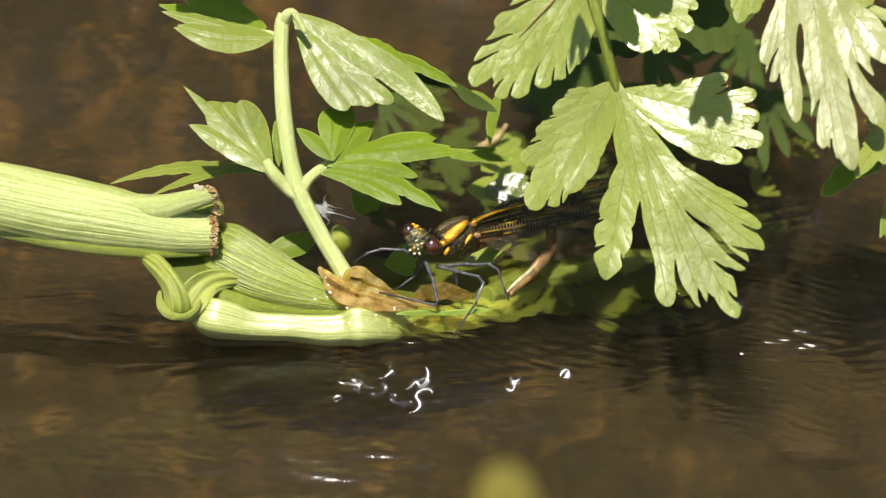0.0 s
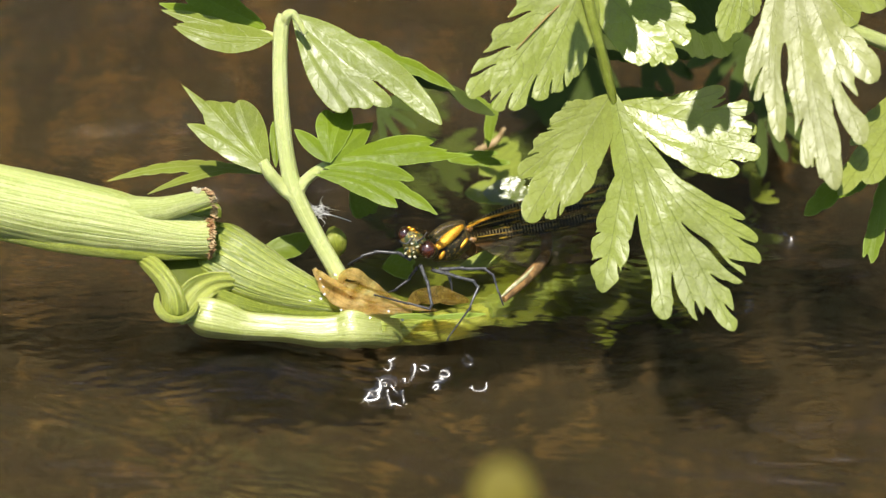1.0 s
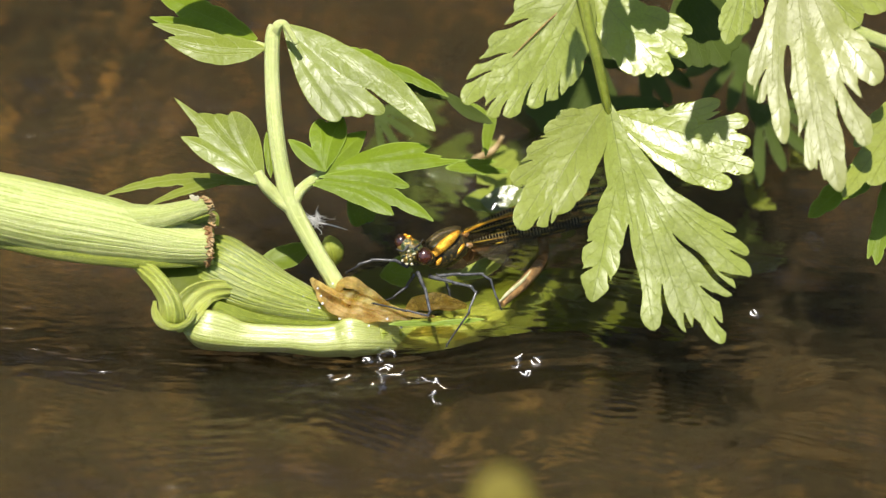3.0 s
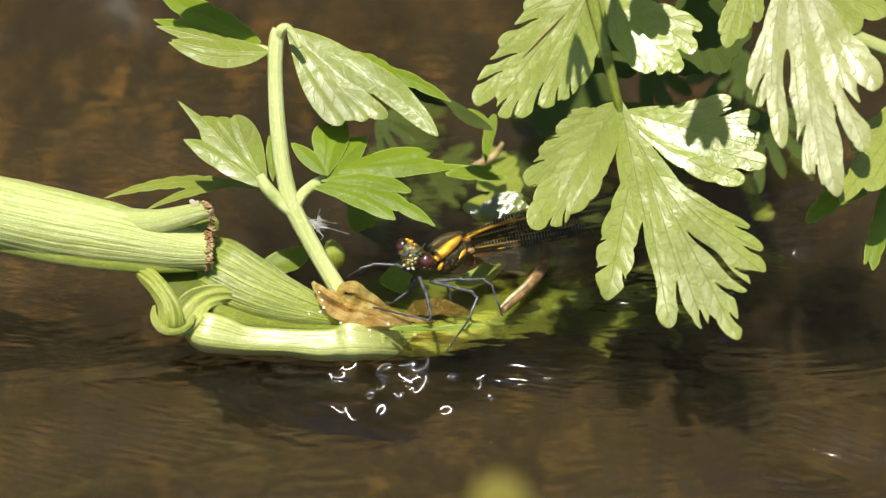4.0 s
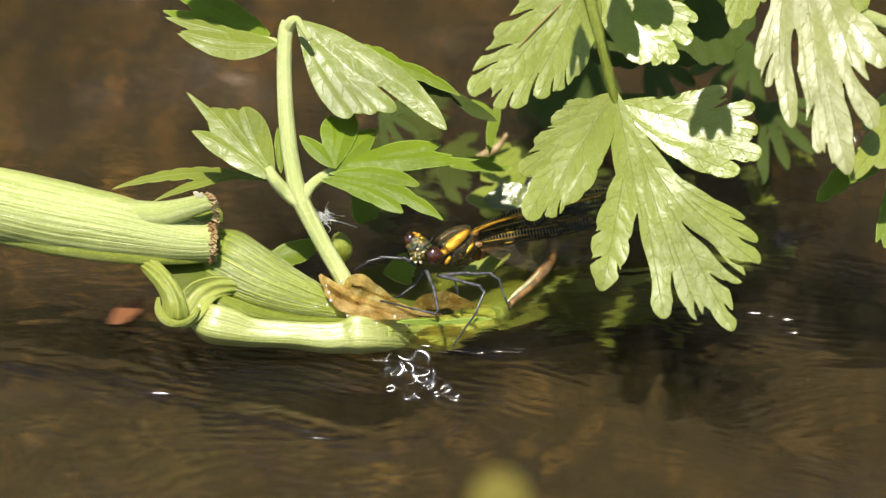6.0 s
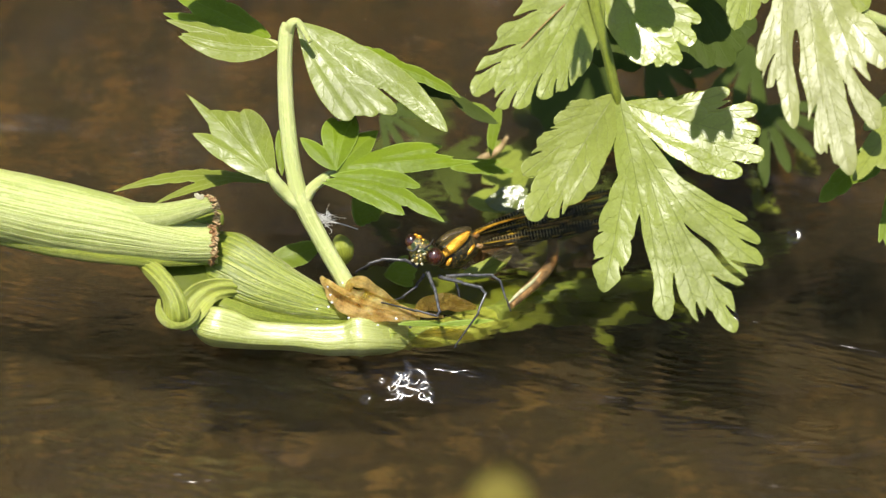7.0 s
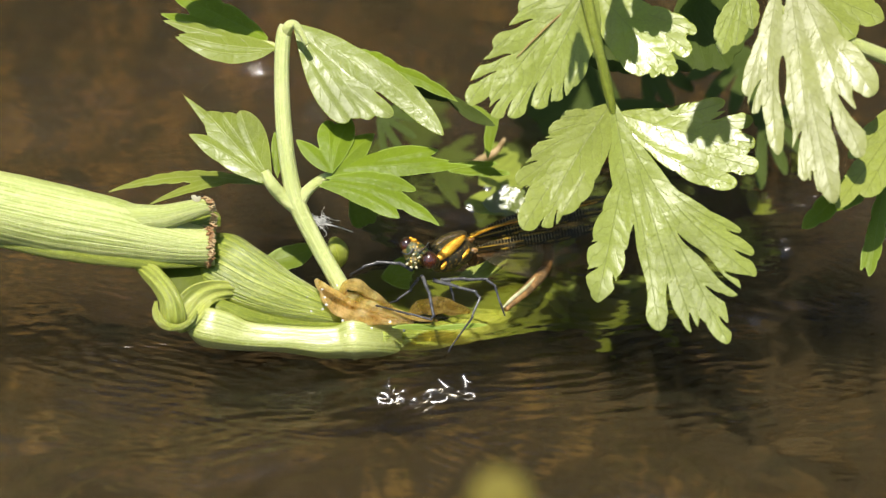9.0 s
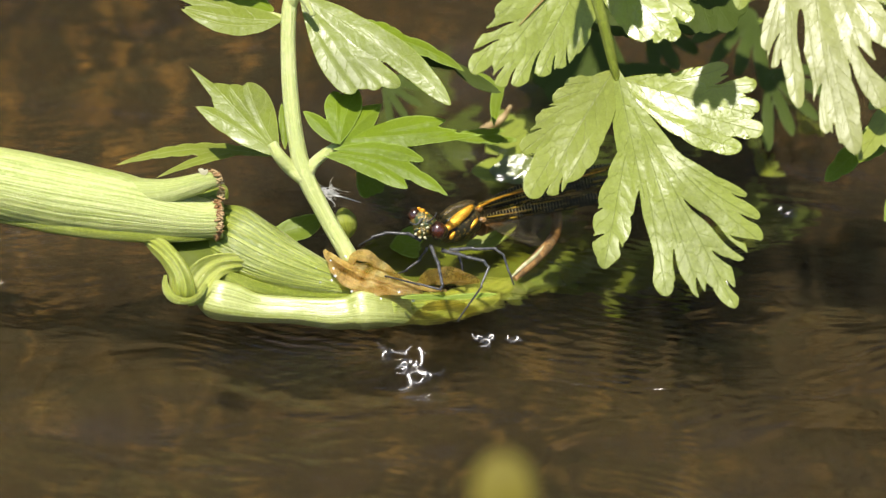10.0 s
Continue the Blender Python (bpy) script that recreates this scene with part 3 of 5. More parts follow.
SCRAP = leaf_material("pale_scrap", (0.5, 0.48, 0.3), (0.4, 0.38, 0.2), (0.5, 0.48, 0.3))
# pale skin whose colour imitates a wet highlight
HIGHLIGHT = stalk_material("highlight_pale", (0.62, 0.64, 0.30), (0.48, 0.51, 0.18), 0.3, 3.0, 1.0, 0.2, 0.1)
SUNK_STALK = stalk_material("sunk_stalk", (0.22, 0.28, 0.045), (0.12, 0.17, 0.025), 0.4, 6.0)
SCAR = plain_material("brown_scar", (0.27, 0.18, 0.04), (0.17, 0.105, 0.022), 0.6, scale=700.0)
TORN = plain_material("torn_end", (0.52, 0.40, 0.19), (0.25, 0.125, 0.04), 0.5, scale=420.0, relief=0.0003)
FLUFF = plain_material("seed_fluff", (0.8, 0.8, 0.77), (0.65, 0.65, 0.6), 0.5)
WATER, BED = water_material(), bed_material()
BANK = plain_material("bank_turf", (0.035, 0.05, 0.009), (0.045, 0.035, 0.01), 0.8, scale=30.0, relief=0.01)
def bronze_material(name, body, other, start):
    m, nt, bsdf = material(name)
    obj = node(nt, "ShaderNodeTexCoord").outputs["Object"]
    big, fleck, fine = noise_of(nt, obj, 900.0, 4.0, 0.6), noise_of(nt, obj, 2100.0, 3.0, 0.6), noise_of(nt, obj, 5200.0, 3.0)
    col = mixed(nt, ramp(nt, big, 0.4, 0.6), body, other)
    col = mixed(nt, ramp(nt, fleck, start, start + 0.08, 0.0, 0.85), col, (0.36, 0.25, 0.06))
    link(nt, col, bsdf.inputs["Base Color"])
    link(nt, ramp(nt, fleck, start, start + 0.08, 0.0, 0.7), bsdf.inputs["Metallic"])
    bsdf.inputs["Roughness"].default_value = 0.32
    bump(nt, math_node(nt, "ADD", fleck, math_node(nt, "MULTIPLY", fine, 0.5)), 0.7, 0.00025, bsdf)
    return m


BRONZE = bronze_material("bronze_green", (0.016, 0.017, 0.007), (0.05, 0.034, 0.012), 0.56)
HEAD = bronze_material("head_green", (0.022, 0.045, 0.012), (0.10, 0.07, 0.015), 0.5)
GOLD = plain_material("gold_orange", (0.98, 0.53, 0.045), (0.62, 0.26, 0.02), 0.3, 0.6, 1100.0, 0.0003)
EYE_RED = plain_material("eye_red", (0.085, 0.02, 0.006), (0.016, 0.005, 0.002), 0.25, 0.0, 500.0, 0.00001, 1.0, 0.14)
BLACK = plain_material("foot_black", (0.02, 0.019, 0.02), (0.010, 0.010, 0.011), 0.6, 0.0, 1200.0, 0.00004)
CHITIN = plain_material("leg_black", (0.10, 0.10, 0.098), (0.035, 0.035, 0.037), 0.25, 0.0, 1200.0, 0.00004)
FACE = plain_material("face_cream", (0.6, 0.55, 0.35), (0.4, 0.4, 0.2), 0.2)
BELLY = plain_material("abdomen_brown", (0.24, 0.12, 0.035), (0.12, 0.06, 0.02), 0.25, 0.2, 1200.0)
BELLY_PALE = plain_material("abdomen_pale", (0.36, 0.20, 0.07), (0.14, 0.085, 0.035), 0.3, 0.0, 520.0, 0.0004)
SMOKY = wing_material("smoky_wing", (0.022, 0.016, 0.005), (0.36, 0.31, 0.17), 0.25, (0.50, 0.32, 0.03))
CLEAR = wing_material("clear_wing", (0.36, 0.33, 0.25), (0.36, 0.32, 0.2), 0.94, (0.4, 0.33, 0.18), 0.35)
TEAL = plain_material("teal_wing", (0.006, 0.17, 0.165), (0.004, 0.09, 0.10), 0.35, 0.1, 120.0)
sheer = node(TEAL.node_tree, "ShaderNodeMixShader", Fac=0.42)
link(TEAL.node_tree, TEAL.node_tree.nodes["Principled BSDF"].outputs[0], sheer.inputs[1])
link(TEAL.node_tree, node(TEAL.node_tree, "ShaderNodeBsdfTransparent").outputs[0], sheer.inputs[2])
link(TEAL.node_tree, sheer.outputs[0], TEAL.node_tree.nodes["Material Output"].inputs["Surface"])
TEAL_BODY = plain_material("teal_body", (0.01, 0.16, 0.2), (0.01, 0.1, 0.08), 0.2, 0.7, 300.0)


# ---- ground, stream ----
def sheet(xs, ys, height):
    X, Y = np.meshgrid(xs, ys)
    Z = height(X, Y)
    w = len(xs)
    verts = np.stack([X.ravel(), Y.ravel(), Z.ravel()], 1)
    faces = [(r * w + c, r * w + c + 1, (r + 1) * w + c + 1, (r + 1) * w + c) for r in range(len(ys) - 1) for c in range(w - 1)]
    return verts, faces, None


def spread(limit, fine, near, grow=1.35):
    """Steps of size fine out to near, then growing to limit, on both sides of nought."""
    out, s = list(np.arange(0, near, fine)), fine
    while out[-1] < limit:
        s *= grow
        out.append(min(limit, out[-1] + s))
    return np.array(sorted({-v for v in out} | set(out)))


def ground_height(X, Y):
    bed = -0.036 + 0.006 * np.sin(X * 21 + 1.3 * np.sin(Y * 17)) * np.cos(Y * 26 + 0.7) + 0.003 * np.sin(X * 57 + Y * 33)
    bed = bed + 0.009 * np.clip((Y - 0.03) / 0.2, 0, 1)
    bank = np.clip((np.abs(Y - 0.1) - 0.75) / 0.55, 0, 1)
    # high far bank, out of view, added to keep sky reflections off the water
    far = np.clip((Y - 1.2) / 1.6, 0, 1)
    return bed + (0.42 + 0.05 * np.sin(X * 1.3)) * bank * bank * (3 - 2 * bank) + (4.4 + 0.4 * np.sin(X * 0.9)) * far * far * (3 - 2 * far)


ground = part("ground", sheet(spread(400, 0.012, 0.5), spread(400, 0.012, 1.4), ground_height), BED)
tagged(ground, "brown silty stream bed, far stony patches painted sunlit, below an unseen added high bank", "stream bed", kind="structure")
ground.data.materials.append(BANK)
for poly in ground.data.polygons:
    if abs(poly.center.y - 0.1) > 0.93:
        poly.material_index = 1


def water_height(X, Y):
    return (0.0007 * np.sin(X * 130 + 2.1 * np.sin(Y * 41)) * np.sin(Y * 160 + 1.7 * np.sin(X * 37))
            + 0.0005 * np.sin(X * 61 - Y * 90 + 1.0))


water_y = np.concatenate([np.linspace(-0.66, -0.14, 40), np.linspace(-0.135, 0.24, 90), np.linspace(0.25, 0.86, 40)])
water_x = np.concatenate([np.linspace(-14, -2.5, 60), np.linspace(-2.4, 1.0, 640), np.linspace(1.1, 14, 60)])
water = part("water", sheet(water_x, water_y, water_height), WATER)
water.visible_shadow = False
tagged(water, "clear brown stream water with running ripples", "water", kind="structure")


SILT = silt_material()
silt_layers = []
for depth in (0.004, 0.009, 0.014, 0.020):
    layer = part("silt", sheet(np.linspace(-2.6, 1.2, 60), np.linspace(-0.6, 0.8, 30), lambda X, Y: -depth + 0.0012 * np.sin(X * 45 + Y * 31 + depth * 900)), SILT)
    layer.visible_shadow = False
    tagged(layer, "thin brown silt hanging in the stream water", "silt", kind="stuff")
    silt_layers.append(layer)


def stone_material():
    m, nt, bsdf = material("pebble_brown")
    obj = node(nt, "ShaderNodeTexCoord").outputs["Object"]
    rnd = node(nt, "ShaderNodeObjectInfo").outputs["Random"]
    col = mixed(nt, ramp(nt, rnd, 0.3, 0.7), (0.010, 0.0075, 0.003), (0.034, 0.021, 0.006))
    col = mixed(nt, ramp(nt, rnd, 0.8, 0.95), col, (0.10, 0.052, 0.011))
    col = mixed(nt, ramp(nt, noise_of(nt, obj, 260.0, 5.0, 0.65), 0.4, 0.65, 0.0, 0.8), col, (0.03, 0.022, 0.01))
    link(nt, col, bsdf.inputs["Base Color"])
    bsdf.inputs["Roughness"].default_value = 0.8
    bsdf.inputs["Specular IOR Level"].default_value = 0.1
    bump(nt, noise_of(nt, obj, 900.0, 4.0), 0.6, 0.0005, bsdf)
    return m


STONE = stone_material()


def stones():
    rng = random.Random(4)
    for k in range(190):
        x, y = rng.uniform(-0.15, 0.15), rng.uniform(-0.05, 0.27)
        r = rng.choice((1.6, 2, 2.4, 2.8, 3.2, 3.8, 4.6)) * rng.uniform(0.8, 1.2)
        z = float(ground_height(np.array(x), np.array(y)))
        stone = part("pebble", lump((x, y, z + r * 0.0002), (r * rng.uniform(1.0, 1.6), r * rng.uniform(0.6, 0.9), r * 0.55),
                                    Euler((0, 0, rng.uniform(-0.7, 0.7))).to_matrix(), 2, 0.5, k), STONE)
        tagged(stone, "rounded brown pebble half sunk in the stream bed", "pebble", "pebbles on the stream bed")


stones()


# ---- the cut stalk that lies across the water ----
def fibres(line, count, seed, wide):
    """Short torn fibres that stick out along a line of grid places, in one shape."""
    rng = random.Random(seed)
    path = smooth_path(line, 2.0)
    verts, faces, att = [], [], []
    for k in range(count):
        x, y, d = path[min(len(path) - 1, int(len(path) * (k + rng.random()) / count))]
        x, y, d = x + rng.uniform(-wide, wide), y + rng.uniform(-3, 3), d + rng.uniform(-0.2, 0.5)
        l, a, r = rng.uniform(2, 8), rng.gauss(0.1, 0.5), rng.uniform(0.7, 1.9)
        v, f, t = tube([(x - l * math.cos(a), y - l * math.sin(a), d + 0.2, r), (x, y, d, r * 1.2), (x + 0.7 * l * math.cos(a), y + 0.7 * l * math.sin(a), d + rng.uniform(-0.3, 0.3), r * 0.4)], 0, 0, 7, 3, 0.7, 0.4, k)
        faces += [tuple(i + len(verts) for i in g) for g in f]
        verts += v
        att += t
    return verts, faces, att


def cut_stalk():
    top = thing("cut_stalk", S(150, 440, 0), "thick pale green ribbed stalk with a split brown end", "stalk")
    body = part("stalk_body", tube([(-330, 288, -2, 60), (-60, 352, -1, 63), (0, 364, -1, 64), (100, 386, 0, 65), (200, 404, 0, 59), (255, 414, 0, 51), (300, 423, 0, 44), (345, 429, 0, 37), (372, 430, 0, 34.5), (384, 430, 0, 34)],
                                   30, 0.016, 120, 6, 0.95, 0.01, 0, True, 0.8), STALK, top)
    part("upper_lip", tube([(40, 366, 2.4, 44), (110, 380, 1.4, 45), (170, 388, 0.2, 41), (220, 388, -0.9, 34), (262, 384, -1.8, 27), (300, 378, -2.4, 21.5), (340, 367, -3, 18), (362, 361, -3, 16), (378, 359, -3, 14)], 10, 0.04, 60, 5, 0.9, 0.02, 5, True, 0.7), STALK, body)
    part("torn_rim", fibres([(371, 397, -1.2), (377, 406, -2.4), (380, 418, -3.0), (379, 432, -3.1), (380, 446, -2.8), (378, 456, -2.0), (373, 464, -1.0)], 150, 5, 4), TORN, body, "ragged brown torn edge")
    part("torn_tip", fibres([(366, 346, -3.9), (374, 349, -4.4), (379, 357, -4.3), (380, 368, -3.9), (384, 382, -2.4), (384, 396, -1.8)], 70, 9, 3.5), TORN, body, "ragged brown torn edge")
    part("pale_shred", blade([(352, 352, 342, 340, 5, 2, 0.2, 0.5, 0.1), (352, 352, 358, 341, 4, 2, 0.2, 0.5, 0.0)], (-4.2, 0, 0, 0, 0), 2, 0.2), SCRAP, body, "pale shred of skin")
    # separate green strip puts the stalk's underside shade into colour
    part("lower_edge", tube([(-330, 340, -2.4, 15), (-60, 404, -2.2, 16), (0, 417, -2.2, 16), (100, 439, -2.4, 15), (200, 453, -2.4, 13), (262, 460, -2.0, 10), (330, 463, -1.2, 6), (376, 462, -0.4, 3)], 4, 0.05, 32, 6, 0.7, 0.02, 3), GREEN_STALK, body, "green lower edge of the stalk, standing in for underside shade")
    part("inner_skin", tube([(318, 398, 2.4, 14), (350, 392, 2.6, 15), (372, 385, 2.4, 16), (384, 380, 1.8, 11), (387, 396, 1.8, 7)], 5, 0.1, 28, 4, 1.0, 0.05), GREEN_STALK, body)
    part("hanging_flap", blade([(270, 462, 432, 540, 36, 1, 0.0, 0.5, 0.02), (300, 466, 420, 500, 30, 1, 0.0, 0.55, 0.0)], (0.8, 0.1, -0.25, 0, 0), 3.0, 0.5, 0.12, 0.5, 11), SKIN_LEAF, top, "soft green flap under the stalk")
    part("curled_strip", ribbon([(244, 462, -1.0, 7, 0.5), (266, 474, -2.2, 16, 1.2), (288, 496, -3.6, 18, 1.6), (304, 522, -4.6, 20, 1.8), (310, 546, -5.0, 23, 1.8), (310, 566, -4.8, 24, 1.6), (310, 577, -4.0, 17, 0.8)],
                                0.22, 3.0, seed=2), CURL, top, "folded strip of torn sheath")
    part("curl", ribbon([(312, 572, -4.4, 16, 0.4), (326, 560, -4.4, 24, -0.3), (340, 540, -4.0, 28, -0.8), (356, 522, -3.2, 26, -0.8), (380, 510, -2.0, 20, -0.2), (412, 508, -0.4, 15, 0.6), (446, 516, 1.4, 8, 0.5)],
                        0.2, 2.6, seed=1), CURL, top, "hollow strip of torn sheath")
    part("rolled_end", tube([(281, 528, -5.2, 3), (281, 546, -5.8, 6), (288, 562, -6.2, 8), (304, 573, -6.4, 7), (324, 573, -6.0, 6), (342, 562, -5.2, 5), (352, 544, -4.2, 3)], 3, 0.2, 24, 2.5, 0.7, 0.1), CURL, top, "rolled end of the torn strip")
    return top


cut_stalk()


# ---- the shoot that grows from the floating runner ----
def shoot():
    top = thing("water_plant", S(620, 585, 0), "pale green shoot with toothed leaflets on a wet floating runner", "plant")
    sheath = part("leaf_sheath", tube([(318, 440, 7, 30), (350, 452, 5, 46), (378, 464, 4, 57), (404, 476, 3, 63), (450, 499, 2, 58), (500, 519, 1, 48), (550, 534, 0, 35), (590, 545, -0.8, 25), (616, 554, -1, 16), (632, 560, -1, 8)],
                                      22, 0.035, 96, 7, 0.6, 0.02), GREEN_STALK, top, "broad ribbed green leaf sheath")
    line = [(348, 572, -0.4, 14), (358, 574, -1.2, 27), (378, 579, -2, 34), (410, 585, -2, 32), (450, 593, -2, 25), (520, 596, -2, 23.5), (580, 600, -2, 27), (615, 597, -2, 29), (636, 593, -2.2, 36), (662, 594, -1.5, 31)]
    line += [(x, y, at_height(y, z), r) for x, y, z, r in ((694, 595, 0.0008, 33), (724, 598, -0.0018, 36), (776, 600, -0.0034, 37), (834, 592, -0.0048, 35), (892, 578, -0.0068, 30), (955, 562, -0.0100, 20))]
    part("runner", tube(line[:11] + [(716, 596, line[11][2] - 0.4, 31), (744, 597, line[11][2] + 0.9, 25), (776, 597, line[12][2] + 0.6, 12), (800, 596, line[12][2] + 1.4, 3)], 12, 0.02, 96, 7, 0.8, 0.012, 4, face=1.0), WET_STALK, top, "wet pale runner at the water line")
    part("runner_tip", tube([(672, 593, -1.2, 27)] + [(x, y, d + 0.05, r * 1.01) for x, y, d, r in line[11:]], 12, 0.03, 72, 7, 0.8, 0.02, 4), DIPPED, top, "olive end of the runner dipping under water")
    # this pale ring stands in for the white highlight across the runner
    part("node_ring", tube([(626, 556, -2.0, 6), (629, 568, -3.2, 12), (632, 582, -3.9, 14), (635, 597, -4.0, 14), (638, 611, -3.5, 11), (640, 623, -2.4, 6)], 3, 0.08, 32, 2.5, 0.4, 0.14), HIGHLIGHT, top, "pale ring painted in for the runner's wet highlight")
    part("inner_fold", tube([(372, 528, 0, 10), (410, 544, -1, 13), (460, 559, -1.6, 11), (520, 567, -1.8, 7), (580, 569, -2.2, 5), (615, 568, -2.6, 4)], 5, 0.1, 28, 6, 0.7, 0.05), GREEN_STALK, top)
    stem = part("stem", tube([(616, 508, -1, 15.5), (600, 482, -1, 15), (566, 425, -1, 14.5), (530, 357, -1, 15.5), (514, 300, -1, 14.5), (502, 220, -1, 14),
                              (496, 130, -1, 13), (497, 62, -1, 13), (502, 42, -1, 12)], 10, 0.06, 48, 7, 1.0, 0.01), STEM, top)
    part("left_petiole", tube([(530, 362, -1, 14), (505, 345, -1, 12), (483, 322, -2, 11), (470, 300, -2, 8)], 6, 0.08, 28, 6), STEM, stem)
    part("right_petiole", tube([(530, 360, -1, 13), (545, 335, -1, 10), (566, 316, -1, 9), (592, 298, -1, 6)], 6, 0.08, 28, 6), STEM, stem)
    part("bent_tip", tube([(500, 58, -1, 10), (506, 42, -2, 9), (516, 38, -2, 7), (526, 50, -2, 6), (540, 74, -2, 5)], 6, 0.08, 24, 4), STEM, stem)
    part("tip_petiole", tube([(492, 96, 0, 6), (480, 78, 0, 6), (455, 72, 1, 5)], 4, 0.06, 20, 5), STEM, stem)
    leaflets = [
        ([(486, 82, 310, 62, 24, 3, 0.0, 0.45, -0.04), (482, 84, 302, 64, 19, 4, 0.08, 0.42, -0.1), (446, 76, 282, 38, 13, 3, 0.15, 0.5, 0.0)], (-1, 0.1, -0.6, 0, 0), SHOOT),
        ([(472, 66, 290, -16, 28, 4, 0.2, 0.5, 0.0), (468, 70, 276, 26, 16, 4, 0.2, 0.5, 0.0)], (2, 0.2, -0.9, 0, 0), FRESH),
        ([(512, 34, 638, 200, 30, 2, 0.0, 0.7, 0.0), (512, 36, 700, 160, 27, 2, 0.0, 0.55, -0.02), (512, 36, 614, 210, 24, 2, 0.05, 0.74, 0.04), (514, 40, 694, 196, 20, 2, 0.05, 0.76, 0.05), (514, 40, 660, 200, 22, 2, 0.0, 0.76, 0.03), (516, 42, 786, 228, 26, 3, 0.08, 0.62, -0.06)],
         (3, -0.06, -0.37, 0.002, 0), SHOOT),
        ([(590, 92, 700, 104, 14, 4, 0.3, 0.5, -0.05), (600, 96, 810, 168, 14, 4, 0.25, 0.55, -0.06)], (6, 0.2, -0.7, 0, 0), FRESH),
        ([(486, 324, 320, 166, 17, 2, 0.0, 0.38, 0.0), (486, 326, 364, 198, 33, 2, 0.0, 0.62, 0.0), (486, 322, 424, 194, 33, 2, 0.0, 0.64, -0.04), (486, 324, 334, 238, 24, 3, 0.12, 0.5, 0.03),
          (486, 322, 392, 200, 27, 2, 0.0, 0.7, 0.0)], (-2, 0.1, -0.5, 0, 0), SHOOT),
        ([(476, 324, 190, 346, 12, 8, 0.25, 0.45, 0.075), (440, 312, 262, 368, 9, 5, 0.15, 0.4, 0.05)], (8, 0.05, -1.2, 0, 0), SHOOT),
        ([(590, 302, 620, 202, 25, 2, 0.06, 0.6, -0.06), (588, 300, 580, 206, 22, 2, 0.06, 0.66, 0.0), (588, 300, 524, 242, 15, 2, 0.06, 0.5, 0.02)], (-3, 0.1, -0.5, 0, 0), FRESH),
        ([(588, 304, 850, 279, 14, 3, 0.1, 0.4, -0.01), (590, 300, 664, 227, 25, 2, 0.05, 0.45, -0.03), (598, 298, 778, 254, 20, 2, 0.1, 0.55, -0.02),
          (598, 292, 800, 272, 24, 3, 0.1, 0.4, 0.0)], (-3, 0.1, -0.6, 0, 0), FRESH),
        ([(560, 322, 712, 376, 19, 3, 0.12, 0.62, -0.08), (566, 316, 784, 388, 17, 4, 0.3, 0.56, -0.08), (572, 310, 740, 326, 16, 3, 0.2, 0.64, -0.06)],
         (-4, 0.1, -0.5, 0, 0), FRESH),
        ([(494, 312, 486, 228, 9, 2, 0.1, 0.5, 0.0)], (3, 0.1, -0.4, 0, 0), FRESH),
    ]
    for k, (lobes, depth, mat) in enumerate(leaflets):
        part("leaflet", blade(lobes, depth, 2.4, seed=k, wave=0.35, fold=0.3 if mat is FRESH else 0.14, slim=0.95, sharp=1.85), mat, stem)
    part("bud", tube([(594, 414, 8, 5), (598, 424, 8, 15), (603, 438, 8, 20), (606, 452, 8, 16), (606, 463, 8, 7), (605, 471, 8, 1)], 4, 0.06, 28, 3), GREEN_STALK, top, "glassy pale green bud")
    part("side_strap", blade([(470, 462, 566, 430, 22, 2, 0.1, 0.5, 0.05)], (9, 0.1, -0.4, 0, 0), 4), FRESH, top)
    return top


rocking = [shoot()]


def dry_sheath():
    top = thing("dry_sheath", S(600, 520, -3), "papery brown dried leaf sheath on the runner", "dry leaf")
    strips = [[(566, 488, -2.6, 3), (580, 504, -3.0, 9), (606, 526, -3.3, 15), (650, 546, -3.2, 12), (700, 556, -2.8, 7), (742, 560, -2.4, 2)],
              [(574, 500, -3.2, 3), (592, 526, -3.4, 11), (624, 548, -3.6, 13), (664, 556, -3.4, 9), (712, 562, -2.8, 3)],
              [(606, 512, -3.2, 4), (640, 524, -3.4, 13), (684, 538, -3.2, 11), (732, 550, -2.6, 7), (784, 556, -2.2, 2)]]
    for k, strip in enumerate(strips):
        part("sheath_strip", tube(strip, 7, 0.1, 56, 2.5, 0.22, 0.22, k * 2 + 1), DRY, top)
    part("sheath_fold", tube([(612, 512, -3.6, 5), (621, 497, -4.0, 8), (638, 497, -4.2, 10), (660, 509, -4.0, 8), (684, 523, -3.7, 5), (704, 534, -3.4, 2)], 6, 0.12, 40, 3, 0.4, 0.2, 6), DRY, top, "rolled flap of dry skin")
    part("sheath_hem", tube([(572, 492, -4.6, 3), (592, 506, -5.1, 5), (616, 518, -5.3, 4), (636, 526, -5.2, 2)], 3, 0.1, 16, 3, 0.6, 0.1), DRY, top, "pale rolled hem")
    part("sheath_tail", tube([(730, 548, -1.4, 3), (752, 534, -1.2, 12), (784, 530, -1.0, 15), (816, 534, -0.8, 11), (842, 538, -0.6, 3)], 7, 0.12, 40, 3, 0.3, 0.2, 4), OLIVE, top)
    part("green_edge", blade([(700, 570, 800, 570, 5, 0, 0.0, 0.5, -0.02), (760, 571, 876, 560, 5, 0, 0.0, 0.5, 0.0)], (-3.4, 0.1, -0.3, 0, 0), 2.0, 0.2, 0.1, 0.1, 8), FRESH, top, "green living edge of the sheath")
    return top


rocking.append(dry_sheath())


